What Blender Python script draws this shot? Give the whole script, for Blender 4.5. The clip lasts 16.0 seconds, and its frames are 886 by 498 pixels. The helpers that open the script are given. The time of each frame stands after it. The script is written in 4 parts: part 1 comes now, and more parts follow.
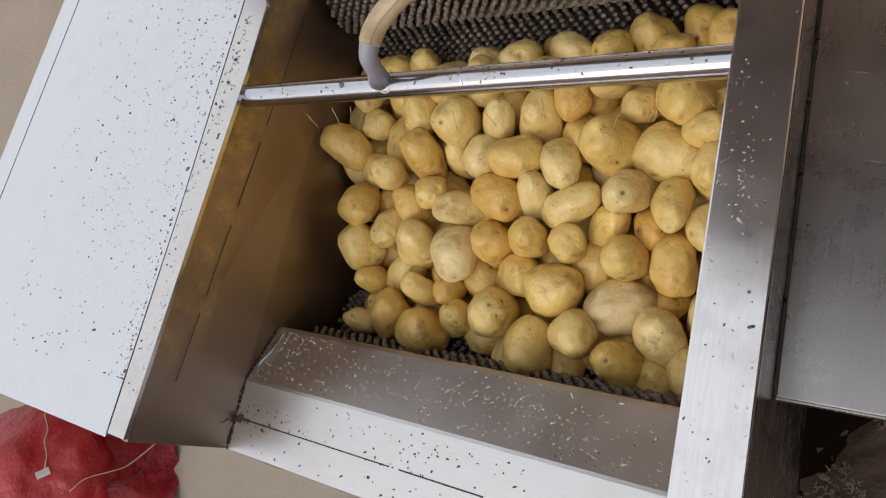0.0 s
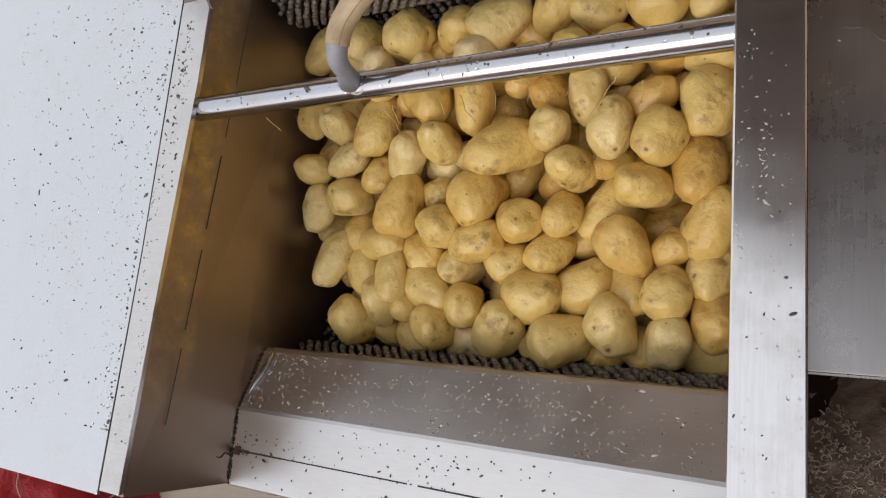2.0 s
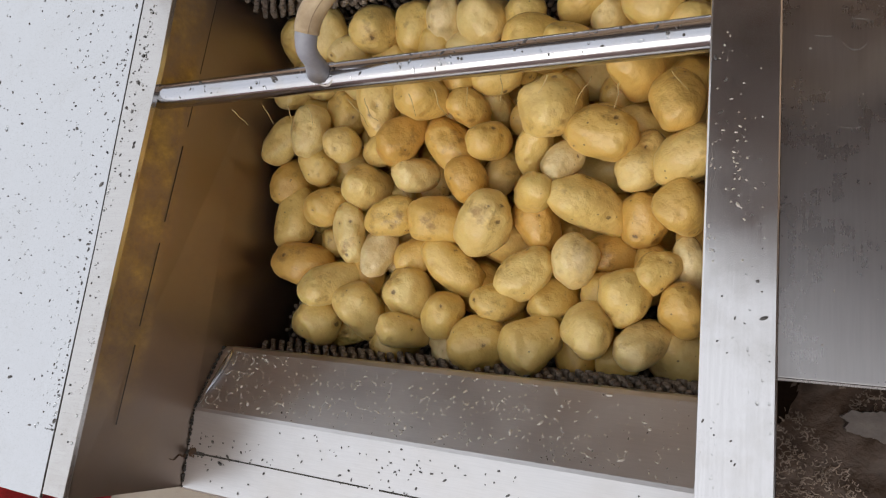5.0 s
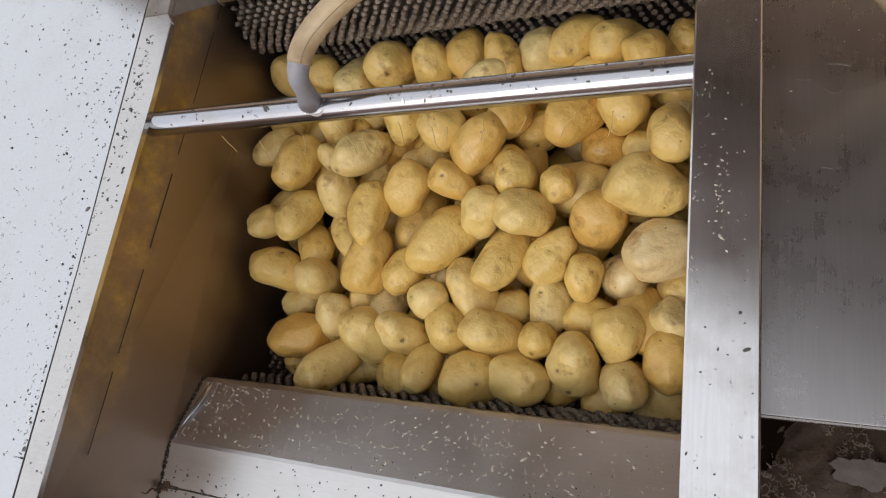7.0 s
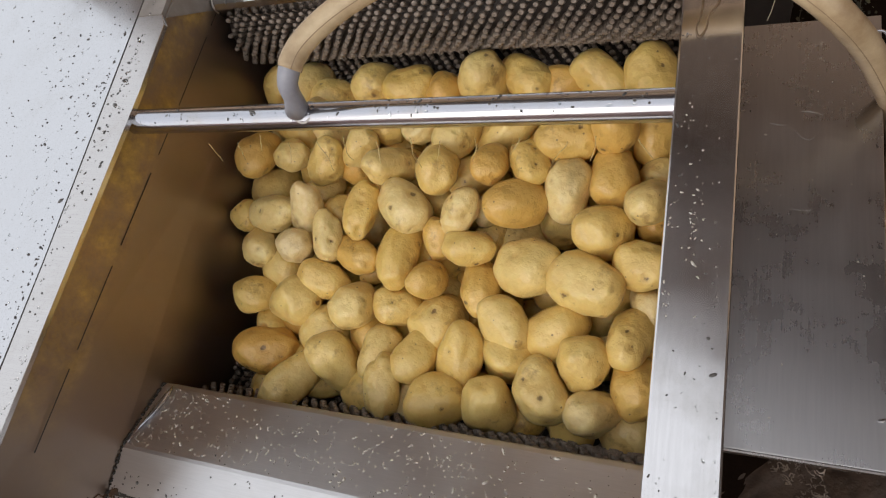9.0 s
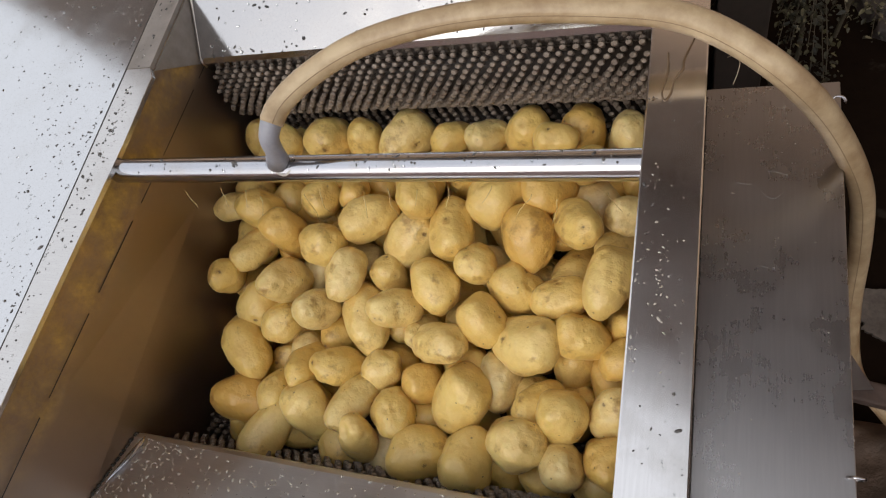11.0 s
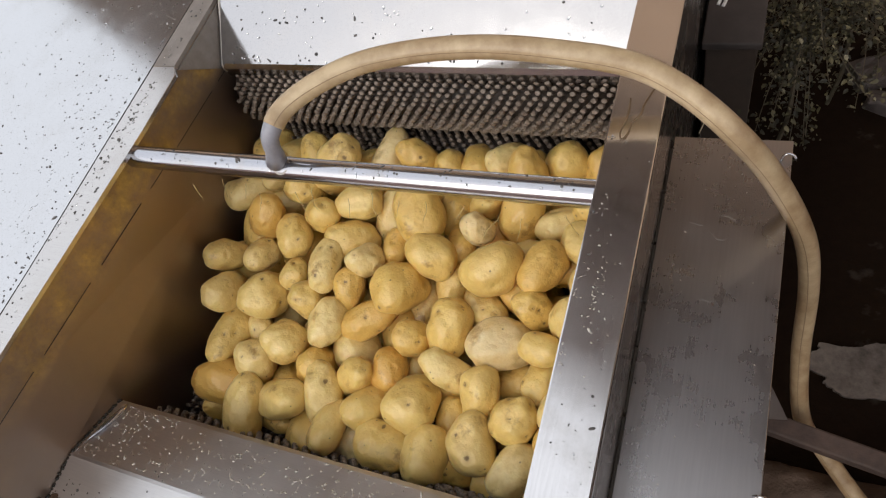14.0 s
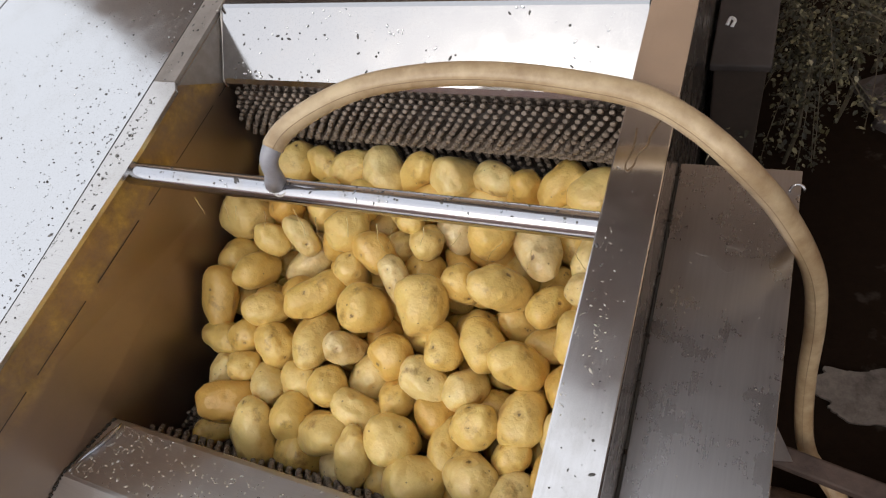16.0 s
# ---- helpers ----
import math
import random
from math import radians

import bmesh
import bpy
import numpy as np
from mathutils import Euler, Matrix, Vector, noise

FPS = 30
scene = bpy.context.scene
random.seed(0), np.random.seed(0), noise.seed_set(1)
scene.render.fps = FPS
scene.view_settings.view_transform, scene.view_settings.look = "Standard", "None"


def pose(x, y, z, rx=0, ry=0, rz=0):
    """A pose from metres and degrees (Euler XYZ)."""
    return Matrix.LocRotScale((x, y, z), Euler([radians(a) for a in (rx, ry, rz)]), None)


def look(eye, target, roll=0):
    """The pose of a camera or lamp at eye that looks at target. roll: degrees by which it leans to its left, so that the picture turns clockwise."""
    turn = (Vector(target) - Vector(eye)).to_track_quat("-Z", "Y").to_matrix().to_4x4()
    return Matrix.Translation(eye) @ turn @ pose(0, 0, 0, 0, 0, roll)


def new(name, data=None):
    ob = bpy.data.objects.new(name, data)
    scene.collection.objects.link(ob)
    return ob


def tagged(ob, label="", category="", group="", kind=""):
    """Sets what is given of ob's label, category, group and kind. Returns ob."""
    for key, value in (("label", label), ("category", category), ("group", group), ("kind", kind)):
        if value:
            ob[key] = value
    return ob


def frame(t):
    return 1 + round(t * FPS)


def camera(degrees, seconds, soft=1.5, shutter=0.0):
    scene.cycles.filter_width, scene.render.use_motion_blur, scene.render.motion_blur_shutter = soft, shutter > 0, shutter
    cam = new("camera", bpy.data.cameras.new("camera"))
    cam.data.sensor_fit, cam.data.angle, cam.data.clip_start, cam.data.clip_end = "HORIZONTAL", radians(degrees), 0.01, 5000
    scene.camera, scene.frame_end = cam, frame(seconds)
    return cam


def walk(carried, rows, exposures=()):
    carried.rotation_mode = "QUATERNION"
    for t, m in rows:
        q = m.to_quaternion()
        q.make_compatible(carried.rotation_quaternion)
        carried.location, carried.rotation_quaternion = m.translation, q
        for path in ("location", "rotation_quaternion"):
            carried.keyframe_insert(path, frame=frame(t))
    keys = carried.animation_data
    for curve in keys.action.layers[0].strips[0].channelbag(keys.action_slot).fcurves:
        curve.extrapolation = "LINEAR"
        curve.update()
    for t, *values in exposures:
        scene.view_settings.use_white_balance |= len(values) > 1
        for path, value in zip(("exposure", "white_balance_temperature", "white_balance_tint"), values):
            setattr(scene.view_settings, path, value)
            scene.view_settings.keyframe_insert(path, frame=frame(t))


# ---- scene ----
cam = camera(68.1, 16.0, soft=1.2)
PATH = [
    (0, (0.759, -0.331, 0.548), (-0.312, 0.055, -1.097), -60.8),
    (0.5, (0.758, -0.317, 0.546), (-0.33, 0.076, -1.085), -61.0),
    (1, (0.727, -0.319, 0.532), (-0.203, 0.103, -1.187), -58.5),
    (1.5, (0.701, -0.287, 0.542), (-0.235, 0.081, -1.187), -65.4),
    (2, (0.692, -0.294, 0.547), (-0.246, 0.029, -1.189), -68.2),
    (2.5, (0.708, -0.293, 0.538), (-0.231, 0.057, -1.193), -67.6),
    (3, (0.704, -0.282, 0.545), (-0.21, 0.03, -1.207), -70.0),
    (5.5, (0.682, -0.303, 0.53), (-0.162, 0.068, -1.244), -62.1),
    (6, (0.685, -0.308, 0.53), (-0.154, 0.097, -1.24), -60.0),
    (6.5, (0.688, -0.309, 0.527), (-0.137, 0.125, -1.243), -58.3),
    (7, (0.687, -0.311, 0.526), (-0.135, 0.169, -1.233), -55.6),
    (7.5, (0.684, -0.306, 0.525), (-0.119, 0.215, -1.231), -53.4),
    (8, (0.681, -0.311, 0.522), (-0.105, 0.234, -1.234), -50.8),
    (8.5, (0.681, -0.328, 0.522), (-0.092, 0.235, -1.235), -47.4),
    (9, (0.687, -0.333, 0.52), (-0.069, 0.266, -1.232), -44.4),
    (9.5, (0.691, -0.332, 0.52), (-0.05, 0.295, -1.228), -43.1),
    (10, (0.694, -0.327, 0.522), (-0.031, 0.335, -1.22), -41.2),
    (12.5, (0.738, -0.349, 0.537), (-0.017, 0.434, -1.141), -33.8),
    (13, (0.755, -0.362, 0.547), (-0.017, 0.386, -1.14), -34.3),
    (13.5, (0.763, -0.366, 0.563), (-0.024, 0.414, -1.102), -33.0),
    (14, (0.771, -0.365, 0.56), (0.004, 0.441, -1.102), -30.8),
    (14.5, (0.77, -0.361, 0.567), (-0.002, 0.428, -1.101), -31.0),
    (15, (0.776, -0.347, 0.566), (-0.004, 0.448, -1.095), -31.5),
    (15.5, (0.772, -0.335, 0.56), (-0.004, 0.468, -1.1), -31.4),
    (16, (0.765, -0.332, 0.562), (-0.012, 0.474, -1.096), -30.2),
]
walk(cam, [(t, look(eye, target, roll)) for t, eye, target, roll in PATH], exposures=[(0, -0.06), (7, -0.04), (12, 0.05), (14, 0.12), (16, 0.15)])

# ---------------------------------------------------------------- world and light
SUN_EL, SUN_AZ = radians(37), radians(199)
world = bpy.data.worlds.new("overcast_sky")
scene.world = world
world.use_nodes = True
wt = world.node_tree
wt.nodes.clear()
sky = wt.nodes.new("ShaderNodeTexSky")
sky.sky_type = "NISHITA"
sky.sun_disc = False
sky.sun_elevation, sky.sun_rotation = SUN_EL, SUN_AZ
sky.air_density, sky.dust_density = 1.0, 4.0
haze = wt.nodes.new("ShaderNodeMixRGB")
haze.inputs[0].default_value = 0.72
haze.inputs[2].default_value = (8.7, 8.85, 9.15, 1)
back = wt.nodes.new("ShaderNodeBackground")
back.inputs[1].default_value = 0.144
wout = wt.nodes.new("ShaderNodeOutputWorld")
wt.links.new(sky.outputs[0], haze.inputs[1])
wt.links.new(haze.outputs[0], back.inputs[0])
wt.links.new(back.outputs[0], wout.inputs[0])

sun = new("sun", bpy.data.lights.new("sun", "SUN"))
sun.data.energy, sun.data.angle, sun.data.color = 0.62, radians(28), (1.0, 0.96, 0.89)
sun.matrix_world = look((0, 0, 3), (-math.sin(SUN_AZ) * math.cos(SUN_EL), -math.cos(SUN_AZ) * math.cos(SUN_EL), 3 - math.sin(SUN_EL)))


# ---------------------------------------------------------------- materials
def nodes_of(name):
    m = bpy.data.materials.new(name)
    m.use_nodes = True
    return m, m.node_tree, m.node_tree.nodes["Principled BSDF"]


def node(nt, kind, **values):
    n = nt.nodes.new(kind)
    for key, value in values.items():
        if key in n.inputs:
            n.inputs[key].default_value = value
    return n


def ramp(nt, source, stops):
    r = nt.nodes.new("ShaderNodeValToRGB")
    while len(r.color_ramp.elements) < len(stops):
        r.color_ramp.elements.new(0.5)
    for e, (at, col) in zip(r.color_ramp.elements, stops):
        e.position = at
        e.color = col if len(col) == 4 else (*col, 1)
    nt.links.new(source, r.inputs[0])
    return r.outputs[0]


def coords(nt, scale=(1, 1, 1)):
    tc = nt.nodes.new("ShaderNodeTexCoord")
    mp = nt.nodes.new("ShaderNodeMapping")
    mp.inputs["Scale"].default_value = scale
    nt.links.new(tc.outputs["Object"], mp.inputs[0])
    return mp.outputs[0]


def noise_tex(nt, vec, scale, detail=4.0, rough=0.55):
    n = node(nt, "ShaderNodeTexNoise", Scale=scale, Detail=detail, Roughness=rough)
    nt.links.new(vec, n.inputs["Vector"])
    return n.outputs["Fac"]


def mixc(nt, fac, a, b):
    m = nt.nodes.new("ShaderNodeMixRGB")
    for at, v in ((0, fac), (1, a), (2, b)):
        if hasattr(v, "is_output"):
            nt.links.new(v, m.inputs[at])
        else:
            m.inputs[at].default_value = v if at == 0 else (*v, 1)
    return m.outputs[0]


def calc(nt, op, a, b):
    m = nt.nodes.new("ShaderNodeMath")
    m.operation = op
    for at, v in ((0, a), (1, b)):
        if hasattr(v, "is_output"):
            nt.links.new(v, m.inputs[at])
        else:
            m.inputs[at].default_value = v
    return m.outputs[0]


def bump(nt, bsdf, height, strength, distance, after=None):
    b = node(nt, "ShaderNodeBump", Strength=strength, Distance=distance)
    nt.links.new(height, b.inputs["Height"])
    if after:
        nt.links.new(after, b.inputs["Normal"])
    nt.links.new(b.outputs[0], bsdf.inputs["Normal"])
    return b.outputs[0]


def steel(name, rough=0.2, grain=(4, 160, 60), col=(0.66, 0.635, 0.615), wave=0.2, dirt=0.35, even=0.93):
    """Brushed stainless sheet: fine grain along one way, gentle dents, dried water marks."""
    m, nt, b = nodes_of(name)
    b.inputs["Metallic"].default_value = 1.0
    fine = noise_tex(nt, coords(nt, grain), 6, 3)
    marks = noise_tex(nt, coords(nt), 14, 6, 0.65)
    broad = noise_tex(nt, coords(nt), 3.2, 2)
    stain = ramp(nt, marks, [(0.5, (0, 0, 0)), (0.78, (dirt, dirt, dirt))])
    base = mixc(nt, ramp(nt, fine, [(0.3, (0, 0, 0)), (0.7, (1, 1, 1))]), tuple(c * even for c in col), col)
    nt.links.new(mixc(nt, stain, base, (0.47, 0.43, 0.37)), b.inputs["Base Color"])
    nt.links.new(calc(nt, "ADD", calc(nt, "MULTIPLY", ramp(nt, marks, [(0.35, (0, 0, 0)), (0.7, (1, 1, 1))]), 0.13), calc(nt, "ADD", calc(nt, "MULTIPLY", fine, 0.06), rough - 0.1)), b.inputs["Roughness"])
    first = bump(nt, b, broad, wave, 0.01)
    bump(nt, b, fine, 0.02, 0.001, first)
    return m


STEEL = steel("brushed_steel")
STEEL_FLAT = steel("brushed_steel_plate", rough=0.15, grain=(90, 90, 60), col=(0.69, 0.69, 0.70), wave=0.1, dirt=0.12)
STEEL_FLANGE = steel("wet_steel_flange", rough=0.18, grain=(70, 3, 60), col=(0.80, 0.78, 0.775), wave=0.2, dirt=0.3, even=0.93)
STEEL_CHUTE = steel("bright_steel_chute", rough=0.14, grain=(90, 90, 60), col=(0.53, 0.53, 0.54), wave=0.1, dirt=0.14)
STEEL_APRON = steel("worn_steel_apron", rough=0.37, grain=(6, 120, 60), col=(0.69, 0.675, 0.67), wave=0.14, dirt=0.16)
STEEL_TRAY = steel("steel_tray", rough=0.31, grain=(60, 3, 60), col=(0.43, 0.41, 0.405), wave=0.06, dirt=0.08, even=0.93)
STEEL_MATT = steel("matt_steel", rough=0.5, grain=(60, 60, 60), col=(0.46, 0.43, 0.40), wave=0.1, dirt=0.4)
STEEL_PIPE = steel("polished_steel_tube", rough=0.17, grain=(3, 60, 60), col=(0.55, 0.555, 0.59), wave=0.14, dirt=0.6)
STEEL_DULL = steel("dull_steel", rough=0.27, grain=(120, 4, 60), col=(0.41, 0.37, 0.345), wave=0.15, dirt=0.3)


def wall_steel():
    """Steel with a band of yellow-brown starch stain along the top."""
    m, nt, b = nodes_of("stained_steel")
    tc = nt.nodes.new("ShaderNodeTexCoord")
    sep = nt.nodes.new("ShaderNodeSeparateXYZ")
    nt.links.new(tc.outputs["Object"], sep.inputs[0])
    cloud = noise_tex(nt, coords(nt), 9, 6, 0.65)
    fine = noise_tex(nt, coords(nt), 34, 7, 0.72)
    up = nt.nodes.new("ShaderNodeMapRange")
    up.inputs["From Min"].default_value, up.inputs["From Max"].default_value = -0.088, -0.066
    nt.links.new(sep.outputs["Z"], up.inputs["Value"])
    ends = nt.nodes.new("ShaderNodeMapRange")
    ends.inputs["From Min"].default_value, ends.inputs["From Max"].default_value = -0.42, -0.28
    nt.links.new(sep.outputs["Y"], ends.inputs["Value"])
    blot = ramp(nt, calc(nt, "ADD", calc(nt, "MULTIPLY", cloud, 0.75), calc(nt, "MULTIPLY", fine, 0.3)), [(0.36, (0.08, 0.08, 0.08)), (0.60, (1, 1, 1))])
    band = calc(nt, "MULTIPLY", calc(nt, "MULTIPLY", up.outputs[0], ends.outputs[0]), blot)
    low = calc(nt, "MULTIPLY", ramp(nt, cloud, [(0.4, (0, 0, 0)), (0.75, (1, 1, 1))]), 0.18)
    mask = calc(nt, "MAXIMUM", band, low)
    stain = mixc(nt, ramp(nt, fine, [(0.3, (0, 0, 0)), (0.7, (1, 1, 1))]), (0.18, 0.092, 0.020), (0.58, 0.385, 0.105))
    nt.links.new(mixc(nt, mask, (0.335, 0.262, 0.215), stain), b.inputs["Base Color"])
    nt.links.new(calc(nt, "SUBTRACT", 1.0, calc(nt, "MULTIPLY", mask, 0.95)), b.inputs["Metallic"])
    nt.links.new(calc(nt, "ADD", calc(nt, "MULTIPLY", cloud, 0.2), 0.31), b.inputs["Roughness"])
    bump(nt, b, fine, 0.12, 0.002)
    return m


STEEL_WALL = wall_steel()


def potato_skin():
    """Peeled wet potato: pale yellow flesh, darker eyes and leftover skin, a film of water."""
    m, nt, b = nodes_of("peeled_potato")
    info = nt.nodes.new("ShaderNodeObjectInfo")
    tc = nt.nodes.new("ShaderNodeTexCoord")
    shift = nt.nodes.new("ShaderNodeVectorMath")
    shift.operation = "ADD"
    spread = nt.nodes.new("ShaderNodeCombineXYZ")
    nt.links.new(calc(nt, "MULTIPLY", info.outputs["Random"], 37.0), spread.inputs[0])
    nt.links.new(calc(nt, "MULTIPLY", info.outputs["Random"], 91.0), spread.inputs[1])
    nt.links.new(tc.outputs["Object"], shift.inputs[0])
    nt.links.new(spread.outputs[0], shift.inputs[1])
    vec = shift.outputs[0]
    tone = ramp(nt, info.outputs["Random"], [(0.0, (0.66, 0.38, 0.085)), (0.06, (0.72, 0.465, 0.125)), (0.24, (0.77, 0.535, 0.155)), (0.55, (0.80, 0.59, 0.20)), (0.80, (0.81, 0.625, 0.25)), (0.92, (0.81, 0.655, 0.30)), (0.99, (0.79, 0.645, 0.36))])
    cloud = noise_tex(nt, vec, 1.1, 6, 0.62)
    mott = mixc(nt, ramp(nt, cloud, [(0.35, (0, 0, 0)), (0.75, (0.6, 0.6, 0.6))]), tone, (0.60, 0.37, 0.095))
    mott = mixc(nt, ramp(nt, noise_tex(nt, vec, 3.4, 6, 0.7), [(0.45, (0, 0, 0)), (0.75, (0.26, 0.26, 0.26))]), mott, (0.56, 0.34, 0.08))
    eyes = node(nt, "ShaderNodeTexVoronoi", Scale=1.15)
    nt.links.new(vec, eyes.inputs["Vector"])
    spot = ramp(nt, calc(nt, "ADD", eyes.outputs["Distance"], calc(nt, "MULTIPLY", noise_tex(nt, vec, 3.2, 4, 0.7), 0.55)), [(0.315, (1, 1, 1)), (0.37, (0, 0, 0))])
    patch = ramp(nt, noise_tex(nt, vec, 0.75, 8, 0.68), [(0.58, (0, 0, 0)), (0.68, (0.8, 0.8, 0.8))])
    flecks = ramp(nt, noise_tex(nt, vec, 5.5, 5, 0.7), [(0.69, (0, 0, 0)), (0.77, (0.4, 0.4, 0.4))])
    bruise = calc(nt, "MULTIPLY", ramp(nt, noise_tex(nt, vec, 0.55, 3, 0.5), [(0.56, (0, 0, 0)), (0.64, (1, 1, 1))]), ramp(nt, info.outputs["Random"], [(0.90, (0, 0, 0)), (0.93, (0.7, 0.7, 0.7))]))
    skin = mixc(nt, patch, mott, (0.30, 0.155, 0.035))
    skin = mixc(nt, flecks, skin, (0.34, 0.19, 0.05))
    skin = mixc(nt, calc(nt, "MULTIPLY", bruise, noise_tex(nt, vec, 3.0, 5, 0.7)), skin, (0.12, 0.06, 0.018))
    dots = node(nt, "ShaderNodeTexVoronoi", Scale=1.7)
    nt.links.new(vec, dots.inputs["Vector"])
    skin = mixc(nt, ramp(nt, dots.outputs["Distance"], [(0.045, (0.8, 0.8, 0.8)), (0.075, (0, 0, 0))]), skin, (0.14, 0.075, 0.025))
    halo = ramp(nt, eyes.outputs["Distance"], [(0.08, (0.3, 0.3, 0.3)), (0.24, (0, 0, 0))])
    skin = mixc(nt, halo, skin, (0.42, 0.23, 0.06))
    nt.links.new(mixc(nt, calc(nt, "MULTIPLY", spot, 0.8), skin, (0.12, 0.062, 0.022)), b.inputs["Base Color"])
    b.inputs["Subsurface Weight"].default_value = 0.12
    b.inputs["Subsurface Radius"].default_value = (0.012, 0.007, 0.003)
    b.inputs["Subsurface Scale"].default_value = 0.4
    b.inputs["Coat Weight"].default_value = 0.4
    b.inputs["Coat Roughness"].default_value = 0.3
    scuff = noise_tex(nt, vec, 6.5, 5, 0.7)
    nt.links.new(calc(nt, "ADD", calc(nt, "MULTIPLY", scuff, 0.24), 0.32), b.inputs["Roughness"])
    first = bump(nt, b, noise_tex(nt, vec, 1.4, 4, 0.5), 0.14, 0.10)
    first = bump(nt, b, scuff, 0.02, 0.03, first)
    pit = ramp(nt, eyes.outputs["Distance"], [(0.0, (0, 0, 0)), (0.3, (1, 1, 1))])
    bump(nt, b, pit, 0.2, 0.08, first)
    return m


POTATO = potato_skin()


def plain(name, a, bcol, rough, scale=30, bumps=0.2, metal=0.0, depth=0.004):
    m, nt, b = nodes_of(name)
    fine = noise_tex(nt, coords(nt), scale, 6, 0.65)
    wide = noise_tex(nt, coords(nt), scale / 7, 3)
    f = calc(nt, "ADD", calc(nt, "MULTIPLY", fine, 0.5), calc(nt, "MULTIPLY", wide, 0.5))
    nt.links.new(mixc(nt, ramp(nt, f, [(0.35, (0, 0, 0)), (0.65, (1, 1, 1))]), a, bcol), b.inputs["Base Color"])
    nt.links.new(calc(nt, "ADD", calc(nt, "MULTIPLY", fine, 0.2), rough - 0.1), b.inputs["Roughness"])
    b.inputs["Metallic"].default_value = metal
    bump(nt, b, fine, bumps, depth)
    return m


HOSE = plain("aged_hose", (0.27, 0.17, 0.085), (0.58, 0.45, 0.28), 0.36, 34, 0.3)
HOSE_LINE = plain("hose_line", (0.22, 0.14, 0.07), (0.30, 0.21, 0.12), 0.5, 60)
FITTING = plain("grey_plastic", (0.22, 0.22, 0.25), (0.34, 0.34, 0.38), 0.4, 60, 0.1)
BRISTLE = plain("nylon_bristle", (0.15, 0.115, 0.09), (0.32, 0.26, 0.21), 0.45, 260, 0.5)
CORE = plain("roller_core", (0.03, 0.022, 0.017), (0.06, 0.045, 0.035), 0.6, 60)
TAG = plain("white_tag", (0.7, 0.7, 0.68), (0.8, 0.8, 0.78), 0.5)
STRING = plain("pale_string", (0.55, 0.45, 0.30), (0.7, 0.6, 0.42), 0.7, 200)


def leaf_material():
    """Weed leaves, each with a tone of its own: mostly dull dark green, a few pale and yellowed."""
    m, nt, b = nodes_of("weed_leaf")
    geo = nt.nodes.new("ShaderNodeNewGeometry")
    tone = ramp(nt, geo.outputs["Random Per Island"], [(0.0, (0.014, 0.012, 0.006)), (0.50, (0.034, 0.030, 0.014)), (0.76, (0.085, 0.074, 0.032)), (0.90, (0.17, 0.145, 0.07)), (1.0, (0.28, 0.25, 0.16))])
    veins = noise_tex(nt, coords(nt), 160, 4, 0.6)
    nt.links.new(mixc(nt, ramp(nt, veins, [(0.4, (0, 0, 0)), (0.8, (0.5, 0.5, 0.5))]), tone, (0.02, 0.014, 0.006)), b.inputs["Base Color"])
    b.inputs["Roughness"].default_value = 0.6
    bump(nt, b, veins, 0.3, 0.002)
    return m


LEAF = leaf_material()
STEM = plain("dry_stem", (0.05, 0.038, 0.022), (0.10, 0.08, 0.05), 0.8, 80)
WOOD = plain("wet_timber", (0.028, 0.017, 0.013), (0.088, 0.056, 0.044), 0.75, 50, 0.5)
LID = plain("weathered_board", (0.030, 0.024, 0.021), (0.062, 0.050, 0.046), 0.75, 30, 0.4)
MUD = plain("wet_mud", (0.028, 0.016, 0.010), (0.125, 0.083, 0.059), 0.6, 26, 0.8, depth=0.01)
ROOF = plain("sheet_roof", (0.44, 0.44, 0.48), (0.60, 0.60, 0.65), 0.6, 3)
BRICKWALL = plain("rendered_wall", (0.36, 0.25, 0.17), (0.48, 0.35, 0.25), 0.85, 12)
ADDED_WALL = plain("pink_reflection_wall", (0.52, 0.36, 0.33), (0.68, 0.50, 0.47), 0.85, 6)
ADDED_BAND = plain("added_dark_band", (0.075, 0.052, 0.040), (0.13, 0.095, 0.075), 0.8, 14)
RUST = plain("brown_rust", (0.045, 0.022, 0.010), (0.15, 0.075, 0.032), 0.75, 180, 0.6)
SEALANT = plain("black_joint", (0.012, 0.01, 0.008), (0.04, 0.03, 0.02), 0.6, 100)


